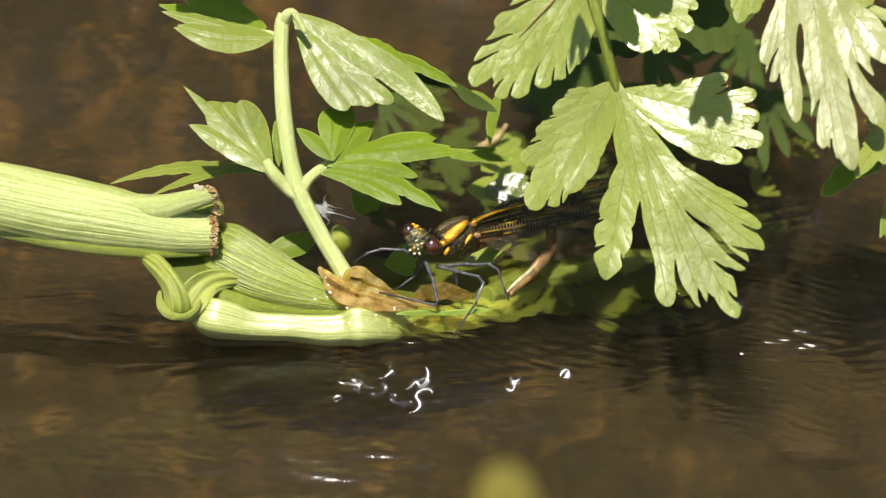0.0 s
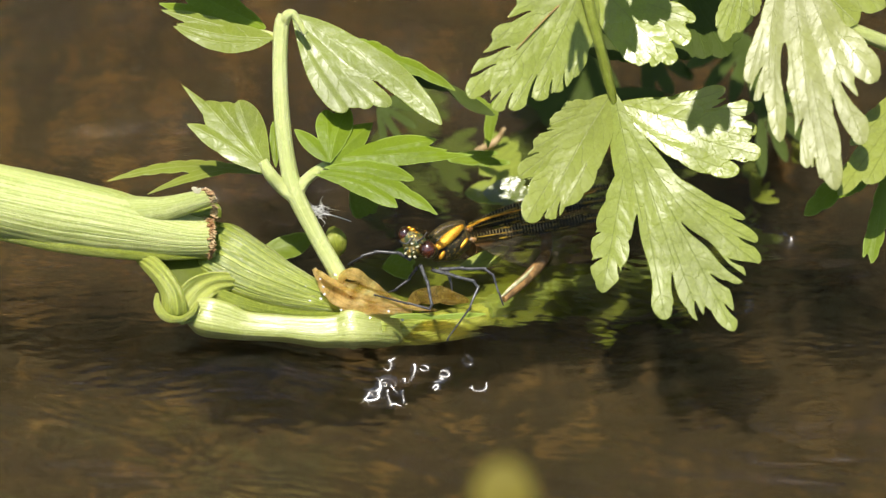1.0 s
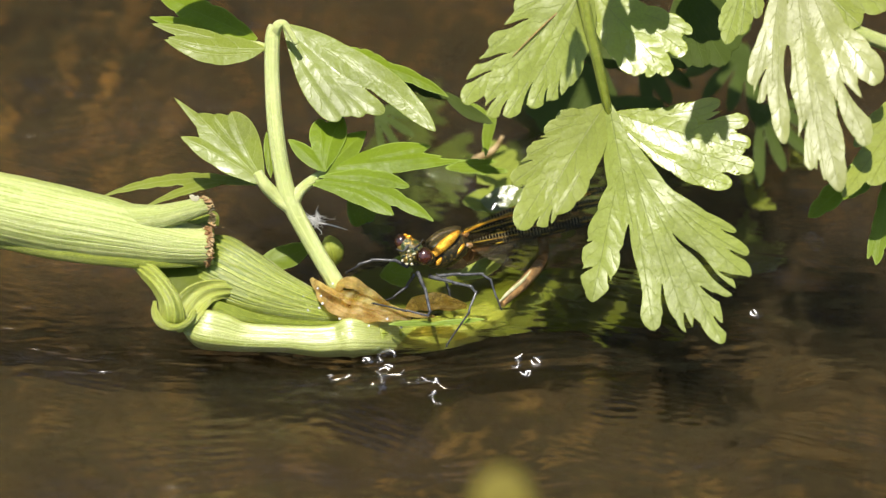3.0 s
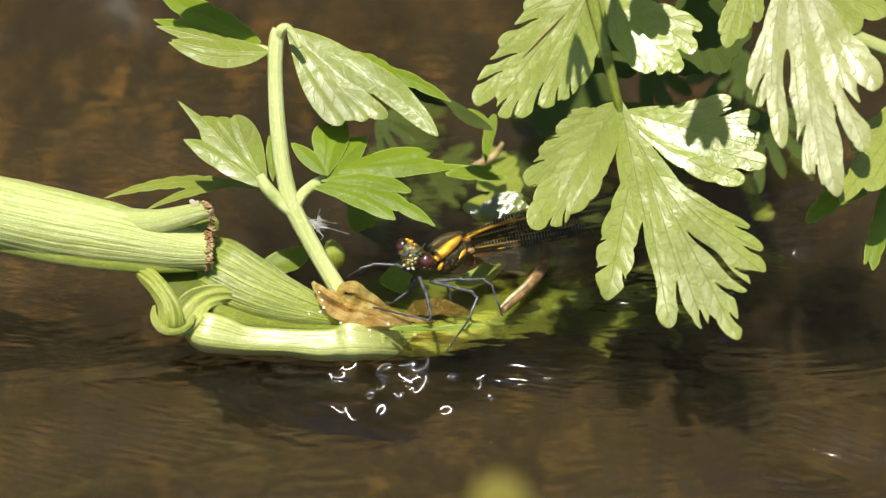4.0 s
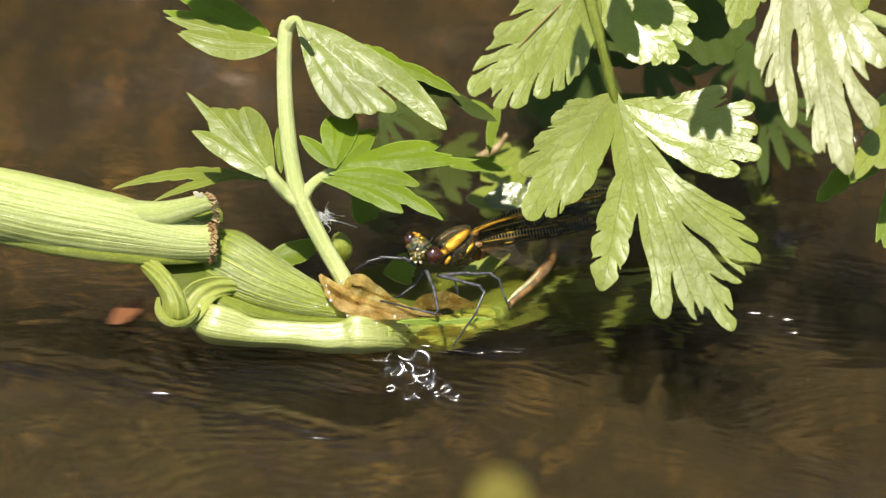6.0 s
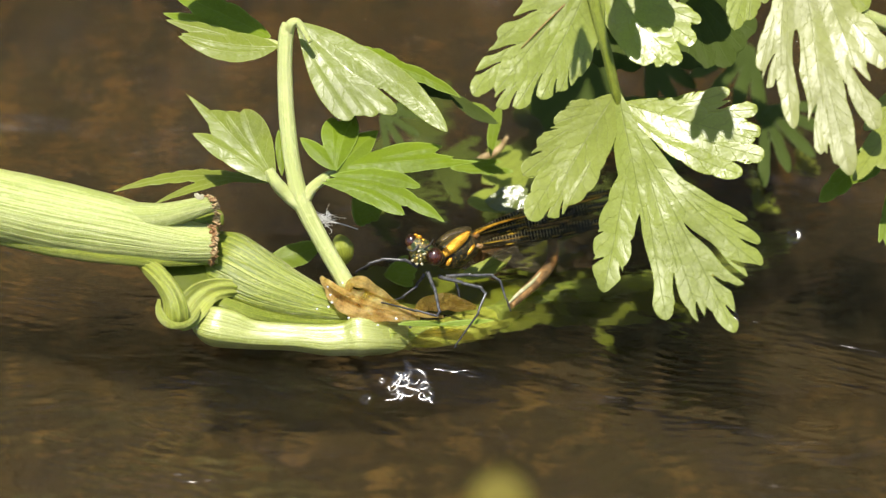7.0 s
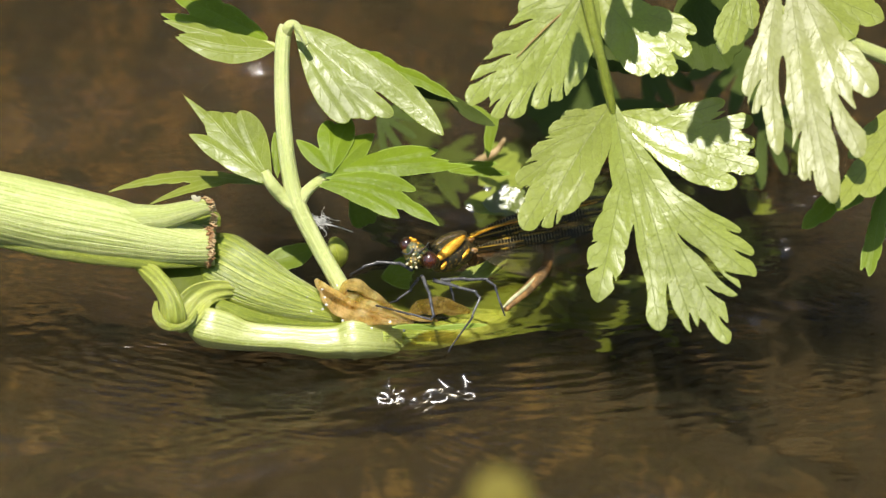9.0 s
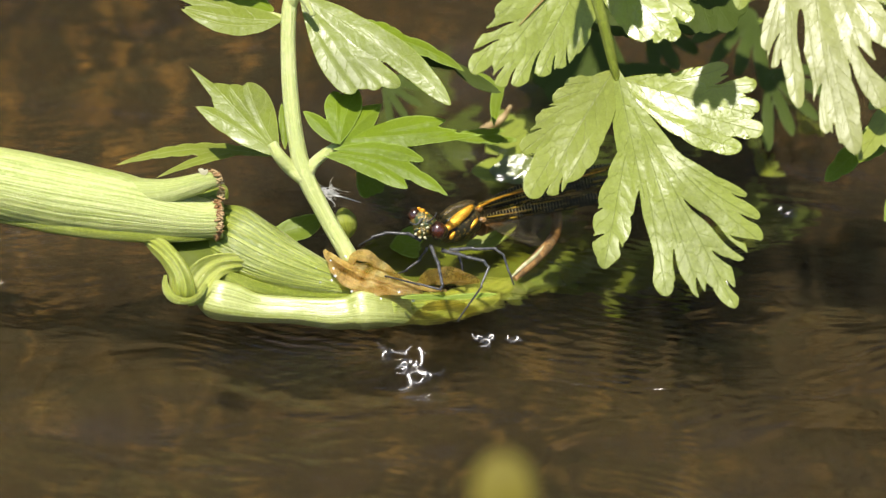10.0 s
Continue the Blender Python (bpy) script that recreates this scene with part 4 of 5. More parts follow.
def seed_fluff():
    top = thing("seed_fluff", S(572, 388, 3), "tuft of white seed hairs caught on the stem", "seed fluff")
    rng = random.Random(7)
    for k in range(42):
        a = rng.uniform(0, 2 * math.pi)
        r = rng.uniform(8, 34)
        x1, y1 = 572 + r * math.cos(a) * 1.2, 388 + r * math.sin(a) * 0.8
        sx, sy = 572 + rng.gauss(0, 7), 386 + rng.gauss(0, 6)
        part("hair", tube([(sx, sy, 3, 0.45), ((572 + x1) / 2 + rng.uniform(-8, 8), (388 + y1) / 2 + rng.uniform(-8, 8), 3 + rng.uniform(-1, 1), 0.4),
                           (x1, y1 + rng.uniform(-6, 6), 3 + rng.uniform(-3, 3), 0.2)], 0, 0, 5, 6), FLUFF, top)
    part("long_hair", tube([(572, 388, 3, 1.2), (600, 394, 3, 1.0), (630, 403, 3, 0.6)], 0, 0, 5, 6), FLUFF, top)
    return top


rocking.append(seed_fluff())


def droplets():
    m, nt, bsdf = material("water_drop")
    bsdf.inputs["Base Color"].default_value = (0.9, 0.92, 0.9, 1)
    # partly white body, so that each drop shows as a bright glint
    bsdf.inputs["Transmission Weight"].default_value = 0.7
    bsdf.inputs["IOR"].default_value = 1.333
    bsdf.inputs["Roughness"].default_value = 0.14
    rng = random.Random(5)
    spots = [(578, 506, -4.4), (583, 520, -4.6), (580, 541, -4.8), (586, 533, -4.7), (616, 560, -4.6), (604, 498, -3.6), (552, 520, -2.6), (560, 545, -3.0), (700, 560, -3.2), (668, 572, -4.4), (725, 575, -2.6)]
    for x, y, d in spots:
        r = rng.uniform(0.12, 0.25)
        drop = part("droplet", lump(S(x, y, d), (r, r * 0.9, r * 0.7), VIEW, 2), m)
        drop.visible_shadow = False
        tagged(drop, "tiny whitened water drop on the wet plant, for its glint", "water drop", "drops on the plant")
        drop.data.transform(Matrix.Translation(-S(x, y, d)))
        drop.location = S(x, y, d)
        rocking.append(drop)


droplets()


# ---- hanging fronds ----
def fan(x, y, u, v, w, spread=0.26):
    """Five toothed lobes from one root."""
    return [(x, y, u + i * (v - y) * spread - abs(i) * (u - x) * 0.12, v - i * (u - x) * spread - abs(i) * (v - y) * 0.12, w, 3, 0.14, 0.68, 0.0) for i in (-1.6, -0.8, 0, 0.8, 1.6)]


def frond_a():
    top = thing("hanging_frond", S(1040, -40, -8), "pale green frond with broad toothed leaflets hanging over the stream", "leaf", "hanging fronds")
    stalk = part("stalk", tube([(1010, -120, -10.6, 12), (1042, -20, -10.6, 10.5), (1060, 50, -10.4, 9.5), (1078, 118, -9.8, 9), (1090, 168, -8.7, 8), (1096, 190, -8.1, 6.5), (1102, 212, -7.4, 4), (1108, 232, -6.8, 2)], 6, 0.08, 32, 7), GREEN_STALK, top)
    leaflets = [
        # terminal leaflet
        [(1095, 172, 1152, 430, 31, 2, 0.0, 0.55, 0.0), (1110, 215, 1270, 450, 28, 2, 0.0, 0.55, 0.03), (1120, 290, 1076, 532, 37, 3, 0.2, 0.62, 0.0), (1135, 300, 1188, 580, 31, 2, 0.04, 0.68, 0.0),
         (1125, 250, 1310, 600, 32, 3, 0.22, 0.66, 0.0), (1130, 260, 1324, 514, 27, 2, 0.05, 0.74, 0.01), (1126, 255, 1354, 482, 26, 2, 0.05, 0.74, 0.04),
         (1124, 250, 1350, 442, 20, 2, 0.05, 0.76, 0.07), (1120, 236, 1328, 402, 14, 2, 0.05, 0.74, 0.09),
         (1130, 250, 1250, 582, 27, 2, 0.05, 0.7, 0.0), (1132, 270, 1306, 500, 24, 1, 0.0, 0.62, 0.0), (1126, 240, 1216, 520, 30, 1, 0.0, 0.6, 0.0)],
        # upper side leaflet
        [(1100, 196, 1340, 258, 42, 2, 0.0, 0.6, 0.0), (1105, 194, 1294, 172, 18, 2, 0.1, 0.74, 0.07), (1106, 198, 1344, 204, 21, 2, 0.06, 0.76, 0.03), (1106, 200, 1350, 246, 22, 2, 0.06, 0.76, 0.0),
         (1106, 202, 1356, 288, 25, 2, 0.06, 0.76, 0.03), (1104, 206, 1318, 320, 23, 2, 0.05, 0.72, 0.06)],
        # lower side leaflet
        [(1092, 180, 985, 370, 51, 2, 0.0, 0.5, 0.02), (1084, 196, 1004, 208, 15, 2, 0.05, 0.7, 0.0), (1080, 200, 984, 234, 18, 2, 0.05, 0.74, 0.0), (1076, 206, 956, 276, 20, 2, 0.05, 0.76, 0.0),
         (1070, 214, 930, 326, 24, 2, 0.05, 0.74, 0.0), (1076, 210, 942, 406, 30, 2, 0.05, 0.72, 0.03), (1080, 210, 976, 400, 28, 2, 0.05, 0.74, 0.0), (1084, 205, 1008, 378, 28, 2, 0.05, 0.66, -0.04)],
        # top leaflet
        [(1058, -50, 880, 180, 64, 2, 0.0, 0.52, 0.0), (1050, -40, 950, 170, 60, 2, 0.0, 0.5, -0.03), (1058, -40, 840, 186, 26, 3, 0.1, 0.76, 0.05), (1055, -34, 862, 132, 20, 2, 0.1, 0.8, 0.02), (1055, -40, 884, 86, 20, 2, 0.1, 0.8, 0.0),
         (1055, -50, 926, 20, 24, 2, 0.1, 0.7, 0.0), (1054, -30, 884, 208, 24, 2, 0.06, 0.78, 0.0), (1052, -26, 914, 208, 24, 2, 0.06, 0.76, -0.01),
         (1050, -24, 960, 192, 24, 2, 0.06, 0.74, -0.02), (1048, -20, 994, 178, 22, 2, 0.06, 0.72, -0.03), (1046, -18, 1026, 152, 18, 2, 0.06, 0.66, -0.04)],
        # small leaflet by the stalk
        [(1062, -20, 1190, 112, 56, 2, 0.0, 0.55, 0.0), (1062, 0, 1150, 128, 24, 2, 0.06, 0.7, 0.02), (1064, 0, 1176, 128, 22, 2, 0.06, 0.76, 0.0), (1066, 0, 1206, 124, 24, 2, 0.06, 0.74, 0.0), (1068, -4, 1232, 88, 24, 2, 0.08, 0.72, -0.04),
         (1068, -10, 1242, 50, 22, 3, 0.1, 0.66, 0.0)],
    ]
    slopes = [(-8, -0.25, -0.08, 0.008, -0.003), (-6, -0.07, -0.35, 0, 0), (-8, 0.15, -0.12, 0, -0.004), (-8, 0.12, -0.14, 0, -0.003), (-6, -0.14, -0.35, 0, 0)]
    clefts = [
        [(1246, 434, 1212, 402, 4), (1142, 470, 1138, 392, 12), (1210, 552, 1200, 495, 6), (1252, 580, 1240, 545, 7), (1310, 524, 1264, 496, 6), (1312, 572, 1290, 548, 4),
         (1330, 482, 1296, 470, 5), (1348, 448, 1312, 430, 4), (1052, 436, 1076, 424, 4), (1050, 484, 1078, 470, 5), (1110, 506, 1104, 482, 4), (1330, 408, 1298, 396, 3)],
        [(1288, 198, 1269, 205, 3.1), (1352, 222, 1319, 225, 3.1), (1362, 256, 1332, 252, 2.5), (1364, 304, 1318, 294, 2.5), (1240, 168, 1227, 181, 1.9)],
        [(926, 340, 952, 327, 2.5), (924, 372, 948, 355, 2.5), (968, 410, 980, 383, 3.1), (998, 398, 1004, 365, 2.5), (952, 288, 969, 284, 1.9), (976, 246, 993, 245, 1.9)],
        [(880, 196, 899, 174, 3.7), (906, 210, 920, 174, 3.1), (946, 196, 965, 140, 3.7), (984, 182, 990, 149, 2.5), (1010, 168, 1009, 139, 2.5), (866, 138, 895, 126, 2.5), (890, 104, 923, 95, 3.1), (930, 42, 956, 33, 3.1)],
        [(1162, 138, 1158, 119, 3.1), (1190, 136, 1186, 122, 2.5), (1226, 102, 1204, 89, 3.1), (1240, 60, 1220, 51, 3.1)],
    ]
    for k, (lobes, depth, slits) in enumerate(zip(leaflets, slopes, clefts)):
        part("leaflet", blade(lobes, depth, 2.4, seed=k + 20, wave=0.3, fold=0.07, slim=0.95, tooth=0.21, cuts=slits), SHINY if k in (1, 4) else PALE, stalk)
    part("brown_vein", tube([(1020, 4, -9.4, 1.0), (1004, 20, -9.9, 1.6), (980, 43, -10.7, 1.6), (952, 72, -11.5, 1.4), (924, 102, -12.2, 0.7)], 0, 0, 10, 4, 0.6), SCAR, stalk, "brown scarred midrib")
    return top


def frond_b():
    top = thing("hanging_frond", S(1470, -60, -14), "pale hanging frond with a slit leaflet on a green stalk", "leaf", "hanging fronds")
    stalk = part("stalk", tube([(1380, -30, -12, 8), (1440, 4, -12, 10), (1500, 28, -12, 12), (1600, 66, -12, 13), (1760, 120, -10, 15)], 6, 0.08, 32, 8), STALK, top)
    leaflets = [
        ([(1392, -60, 1376, 150, 24, 2, 0.0, 0.5, 0.03), (1415, -60, 1455, 240, 35, 2, 0.0, 0.5, 0.0), (1430, -60, 1520, 180, 36, 2, 0.0, 0.45, -0.03), (1392, -40, 1352, 164, 17, 2, 0.06, 0.74, 0.03), (1392, -40, 1338, 132, 16, 2, 0.06, 0.76, 0.02), (1398, -40, 1396, 236, 22, 2, 0.05, 0.66, 0.04),
          (1408, -40, 1444, 282, 24, 2, 0.06, 0.66, 0.02), (1412, -40, 1496, 320, 30, 3, 0.1, 0.68, 0.0), (1416, -40, 1470, 300, 24, 2, 0.06, 0.7, 0.0), (1420, -30, 1544, 238, 26, 2, 0.05, 0.74, -0.02),
          (1428, -24, 1566, 126, 30, 2, 0.06, 0.74, -0.03)], (-12, -0.03, -0.29, 0, 0), ASHY, ((1402, 100, 7, 40),)),
        ([(1640, 130, 1500, 330, 26, 3, 0.15, 0.6, 0.0), (1640, 140, 1548, 308, 34, 3, 0.15, 0.65, 0.0), (1650, 120, 1520, 240, 24, 3, 0.15, 0.6, 0.0)], (-6, 0.1, -0.6, 0, 0), PALE, ()),
        ([(1600, 220, 1440, 366, 24, 4, 0.25, 0.62, 0.0), (1600, 230, 1500, 330, 26, 3, 0.15, 0.6, 0.0)], (-2, 0.1, -0.4, 0, 0), FRESH, ()),
        ([(1590, 250, 1560, 450, 18, 4, 0.25, 0.6, 0.0), (1600, 260, 1545, 440, 12, 3, 0.25, 0.6, 0.0)], (0, 0.1, -0.4, 0, 0), FRESH, ()),
        ([(1330, -70, 1292, 60, 22, 4, 0.2, 0.62, 0.0), (1334, -70, 1318, 44, 20, 3, 0.2, 0.64, 0.0), (1338, -70, 1348, 14, 17, 3, 0.2, 0.62, 0.0), (1328, -60, 1282, 36, 16, 3, 0.2, 0.6, 0.0)], (-10, 0.1, -0.4, 0, 0), PALE, ()),
        ([(1430, -70, 1530, 26, 40, 4, 0.15, 0.6, 0.0), (1430, -70, 1580, -5, 34, 3, 0.15, 0.6, 0.0)], (-9, 0.1, -0.6, 0, 0), PALE, ()),
    ]
    clefts = [(1346, 150, 1366, 100, 4), (1408, 160, 1402, 96, 5), (1424, 262, 1438, 190, 8), (1462, 296, 1458, 256, 4), (1520, 300, 1508, 226, 8), (1552, 180, 1500, 124, 10)]
    for k, (lobes, depth, mat, holes) in enumerate(leaflets):
        slits = clefts if k == 0 else ()
        part("leaflet", blade(lobes, depth, 2.6, seed=k + 40, wave=0.3, holes=holes, fold=0.08, slim=0.93, tooth=0.15, cuts=slits), mat, stalk)
    return top


# unseen frond, kept above the view and added for the shade it casts
def frond_c():
    top = thing("shade_frond", S(1000, -150, 0), "unseen green frond placed over the stream for its shade", "leaf", "hanging fronds")
    stalk = part("stalk", tube([(980, -420, 2, 16), (1020, -260, 0, 14), (1040, -120, -4, 13)], 6, 0.08, 32, 8), GREEN_STALK, top)
    for k, (x, y, u, v, d) in enumerate(((1030, -260, 1180, -80, 6), (1060, -180, 1120, -60, 0),
                                         (1010, -330, 840, -180, 14), (1030, -330, 1230, -190, 16), (1180, -300, 1320, -110, 10))):
        a = [(x, y, u + i * (v - y) * 0.22, v - i * (u - x) * 0.22, 34, 3, 0.12, 0.68, 0.0) for i in (-1.6, -0.8, 0, 0.8, 1.6)]
        part("leaflet", blade([(p, q, r, min(t, -52), *w) for p, q, r, t, *w in a], (d, 0.1, -0.4, 0, 0), 6, seed=k + 90), CASTER_LEAF, stalk)
    # loose leaflets out of view, set where their shadows land on chosen leaves
    for k, (x, y, u, v, w, d) in enumerate(((1070, -250, 1086, -66, 15, -27), (1120, -230, 1150, -78, 20, -22), (1240, -230, 1236, -66, 16, -39), (1225, -210, 1240, -64, 30, -10), (1000, -190, 1008, -62, 6, -31))):
        part("leaflet", blade([(x, y, u + i * (36 if w == 16 else 24), min(v - abs(i) * 10, -56), w, 3, 0.25, 0.66, 0.0) for i in (-1, 0, 1)], (d, 0.0, -0.1, 0, 0), 6, seed=k + 95), CASTER_LEAF, stalk)
    return top


# unseen frond, added to shade the upper left leaflet of the shoot
def frond_d():
    top = thing("shade_frond", S(380, -160, -8), "small unseen green frond placed over the stream for its shade", "leaf", "hanging fronds")
    stalk = part("stalk", tube([(330, -420, -4, 9), (370, -260, -6, 8), (380, -160, -8, 7)], 6, 0.08, 24, 8), GREEN_STALK, top)
    part("leaflet", blade([(380, -170, 290, -60, 34, 3, 0.1, 0.65, 0.0), (380, -170, 350, -46, 34, 3, 0.1, 0.68, 0.0), (380, -170, 410, -48, 34, 3, 0.1, 0.66, 0.0), (380, -170, 460, -60, 30, 3, 0.1, 0.62, 0.0)],
                          (-8, 0.1, -0.1, 0, 0), 5, seed=99), CASTER_LEAF, stalk)


frond_d()
hanging_a, hanging_b, overhead = frond_a(), frond_b(), frond_c()


# ---- leaves behind, and under the water ----
def back_leaves():
    rows = [
        ("background_leaf", "green leaf behind the shoot, its shade painted dark", SHADED, fan(668, 190, 740, 236, 7, 0.5), 190, 40),
        ("background_leaf", "narrow green leaf bending down to the water", SHADED, [(700, 120, 806, 170, 11, 4, 0.3, 0.5, 0.06), (790, 156, 880, 214, 12, 2, 0.1, 0.5, 0.05)], 120, 10),
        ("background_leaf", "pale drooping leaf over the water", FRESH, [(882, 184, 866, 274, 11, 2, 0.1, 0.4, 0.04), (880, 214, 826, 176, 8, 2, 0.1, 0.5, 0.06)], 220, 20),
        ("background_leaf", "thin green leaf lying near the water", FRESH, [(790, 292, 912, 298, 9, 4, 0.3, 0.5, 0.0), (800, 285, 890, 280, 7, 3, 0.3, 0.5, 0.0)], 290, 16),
        ("background_leaf", "green leaf over the water, its shade painted dark", SHADED, fan(1070, 100, 990, 260, 38), 230, 55),
        ("background_leaf", "green leaf behind the frond, its shade painted dark", SHADED, fan(1210, -30, 1290, 110, 34), 60, 8),
        ("background_leaf", "green leaf behind the frond, its shade painted dark", SHADED, fan(1080, -10, 1120, 120, 34), 60, 14),
        ("background_leaf", "green leaf behind the frond, its shade painted dark", SHADED, fan(1240, 20, 1290, 96, 22), 60, 14),
        ("background_leaf", "small green leaf by the water", FRESH, fan(622, 342, 668, 386, 12), 350, 18),
        ("background_leaf", "pale wet leaf blade lying on the water", PALE, [(824, 352, 940, 345, 24, 3, 0.2, 0.5, 0.0), (850, 362, 934, 306, 20, 3, 0.2, 0.5, 0.0)], 345, None),
        ("background_leaf", "olive green leaf behind the insect's legs", FRESH, fan(676, 484, 738, 472, 8), 480, 14),
        ("background_leaf", "olive green leaf behind the insect's legs", PALE, [(812, 486, 905, 446, 16, 3, 0.1, 0.5, 0.04)], 470, 14),
        ("background_leaf", "pale green leaf bit on the water", PALE, fan(850, 320, 920, 262, 14), 300, None),
        ("background_leaf", "green leaf far over the water, its shade painted dark", SHADED, fan(1140, 80, 1230, 150, 13, 0.5), 120, 60),
        ("background_leaf", "green leaf far over the water, its shade painted dark", SHADED, fan(1330, 70, 1250, 170, 13, 0.5), 120, 60),
        ("background_leaf", "green leaf far over the water, its shade painted dark", SHADED, fan(1350, 180, 1440, 270, 11, 0.5), 220, 46),
        ("background_leaf", "green leaf far over the water, its shade painted dark", SHADED, fan(1180, 170, 1110, 250, 12, 0.5), 220, 50),
        ("background_leaf", "narrow yellow-green leaf far behind the frond", FRESH, [(1180, 108, 1350, 92, 11, 1, 0.0, 0.5, 0.02)], 100, 60),
    ]
    for k, (name, label, mat, lobes, y, d) in enumerate(rows):
        flat = d is None
        if flat:
            d = at_height(lobes[0][1], 0.004)
        base = S(lobes[0][0], lobes[0][1], d)
        tilt = -1.43 if flat else -0.7
        top = thing(name, base, label, "leaf", "leaves behind the shoot")
        part("leaf_blade", blade(lobes, (d, 0.0 if flat else 0.1, tilt, 0, 0), 4.5, seed=60 + k), mat, top)
    level = at_height(350, 0.005)
    wet = thing("background_leaf", S(858, 346, level), "wet shining leaf at the water line", "leaf", "leaves behind the shoot")
    part("leaf_blade", blade([(856, 350, 946, 352, 22, 3, 0.1, 0.5, 0.03), (870, 342, 934, 330, 14, 2, 0.1, 0.5, 0.0)], (level, -0.065, -0.345, 0, 0), 3, 0.3, 0.1, 0.25, 77), WET_LEAF, wet)
    stick = thing("dead_stalk", S(860, 268, at_height(268, 0.004)), "broken buff stalk among the leaves", "dead stalk")
    part("stalk_body", tube([(838, 282, 40, 3), (852, 274, 39, 6), (868, 268, 38, 7), (884, 256, 38, 6), (896, 236, 37, 3)], 6, 0.1, 20, 6), plain_material("buff_stalk", (0.45, 0.33, 0.16), (0.3, 0.2, 0.08), 0.6), stick)


back_leaves()


def weeds():
    """Leaves that trail just under the water."""
    for k, (x, y, u, v, w, z) in enumerate((
            (640, 330, 720, 300, 18, 6), (690, 360, 800, 338, 18, 9), (760, 300, 850, 320, 20, 5), (840, 390, 930, 400, 14, 8), (880, 300, 980, 320, 20, 7),
            (960, 350, 1080, 330, 20, 9), (1050, 400, 1160, 385, 16, 12), (1120, 340, 1230, 350, 20, 8), (1330, 385, 1362, 350, 9, 5), (1400, 312, 1436, 284, 7, 5), (1370, 270, 1424, 256, 8, 7), (1310, 345, 1345, 338, 6, 8),
            (630, 410, 710, 400, 16, 8), (1010, 584, 1110, 590, 18, 13), (1120, 560, 1240, 575, 18, 15), (930, 500, 1040, 510, 16, 7), (1290, 480, 1350, 462, 12, 14),
            (900, 220, 1000, 200, 22, 6), (700, 220, 800, 240, 22, 7))):
        top = thing("sunken_leaf", S(x, y, at_height(y, -0.001 * z)), "green leaf trailing under the stream water", "leaf", "sunken leaves")
        # the row picks the green; most upper rows take the shade-dark one
        part("leaf_blade", blade(fan(x, y, u, v, w * 0.5, 0.45), (at_height(y, -0.001 * z), 0.0, -1.43, 0, 0), 5.0, seed=120 + k, wave=0.8), SUNK if y > 540 else WEED if y > 480 or w in (7, 9) else SHADED, top)
    for x, y, u, v, w, z in ((800, 585, 960, 590, 20, 7), (880, 570, 1060, 588, 20, 9), (1000, 575, 1160, 590, 18, 9), (920, 535, 1100, 540, 20, 11), (1090, 570, 1250, 560, 18, 12), (1180, 545, 1310, 520, 16, 14), (840, 540, 980, 545, 18, 10)):
        top = thing("sunken_leaf", S(x, y, at_height(y, -0.001 * z)), "soft green leaf just under the water", "leaf", "sunken leaves")
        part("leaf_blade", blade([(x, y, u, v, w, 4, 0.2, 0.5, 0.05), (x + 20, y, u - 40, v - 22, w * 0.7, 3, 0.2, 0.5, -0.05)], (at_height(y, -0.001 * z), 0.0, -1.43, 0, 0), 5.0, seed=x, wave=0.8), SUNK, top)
    mat = thing("sunken_leaf", S(640, 530, at_height(530, -0.002)), "broad olive green leaf sheath just under the water", "leaf", "sunken leaves")
    part("leaf_blade", blade([(600, 535, 960, 530, 40, 4, 0.1, 0.45, 0.0), (620, 510, 860, 500, 30, 4, 0.15, 0.4, 0.0)], (at_height(535, -0.004), 0.0, -1.43, 0, 0), 4.0, seed=140, wave=0.4), WEED, mat)


weeds()


def sunk_plant():
    top = thing("sunken_plant", S(1000, 560, at_height(560, -0.008)), "green stem with leaves under the water", "plant")
    path = []
    for x, y, z, r in ((860, 570, -0.004, 20), (940, 556, -0.008, 26), (1040, 552, -0.012, 28), (1140, 548, -0.016, 28), (1260, 535, -0.019, 20), (1380, 515, -0.023, 12)):
        path.append((x, y, at_height(y, z), r))
    part("stem", tube(path, 8, 0.06, 36, 8), SUNK_STALK, top)
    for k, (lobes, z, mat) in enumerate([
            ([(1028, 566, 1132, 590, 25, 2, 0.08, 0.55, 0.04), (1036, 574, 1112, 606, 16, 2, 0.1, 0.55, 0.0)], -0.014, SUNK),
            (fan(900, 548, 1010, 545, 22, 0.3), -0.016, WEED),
            ([(1100, 560, 1250, 585, 34, 5, 0.25, 0.5, 0.0)], -0.014, SHADED),
            ([(1180, 540, 1380, 500, 36, 5, 0.25, 0.5, 0.0)], -0.02, SHADED)]):
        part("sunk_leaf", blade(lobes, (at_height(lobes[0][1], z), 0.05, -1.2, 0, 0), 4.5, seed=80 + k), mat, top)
    return top


drowned = sunk_plant()


# ---- the damselfly ----
def limb(points, r, mat, name, parent):
    return part(name, tube([(x, y, d, w * r) for x, y, d, w in points], 0, 0, 10, 4), mat, parent)


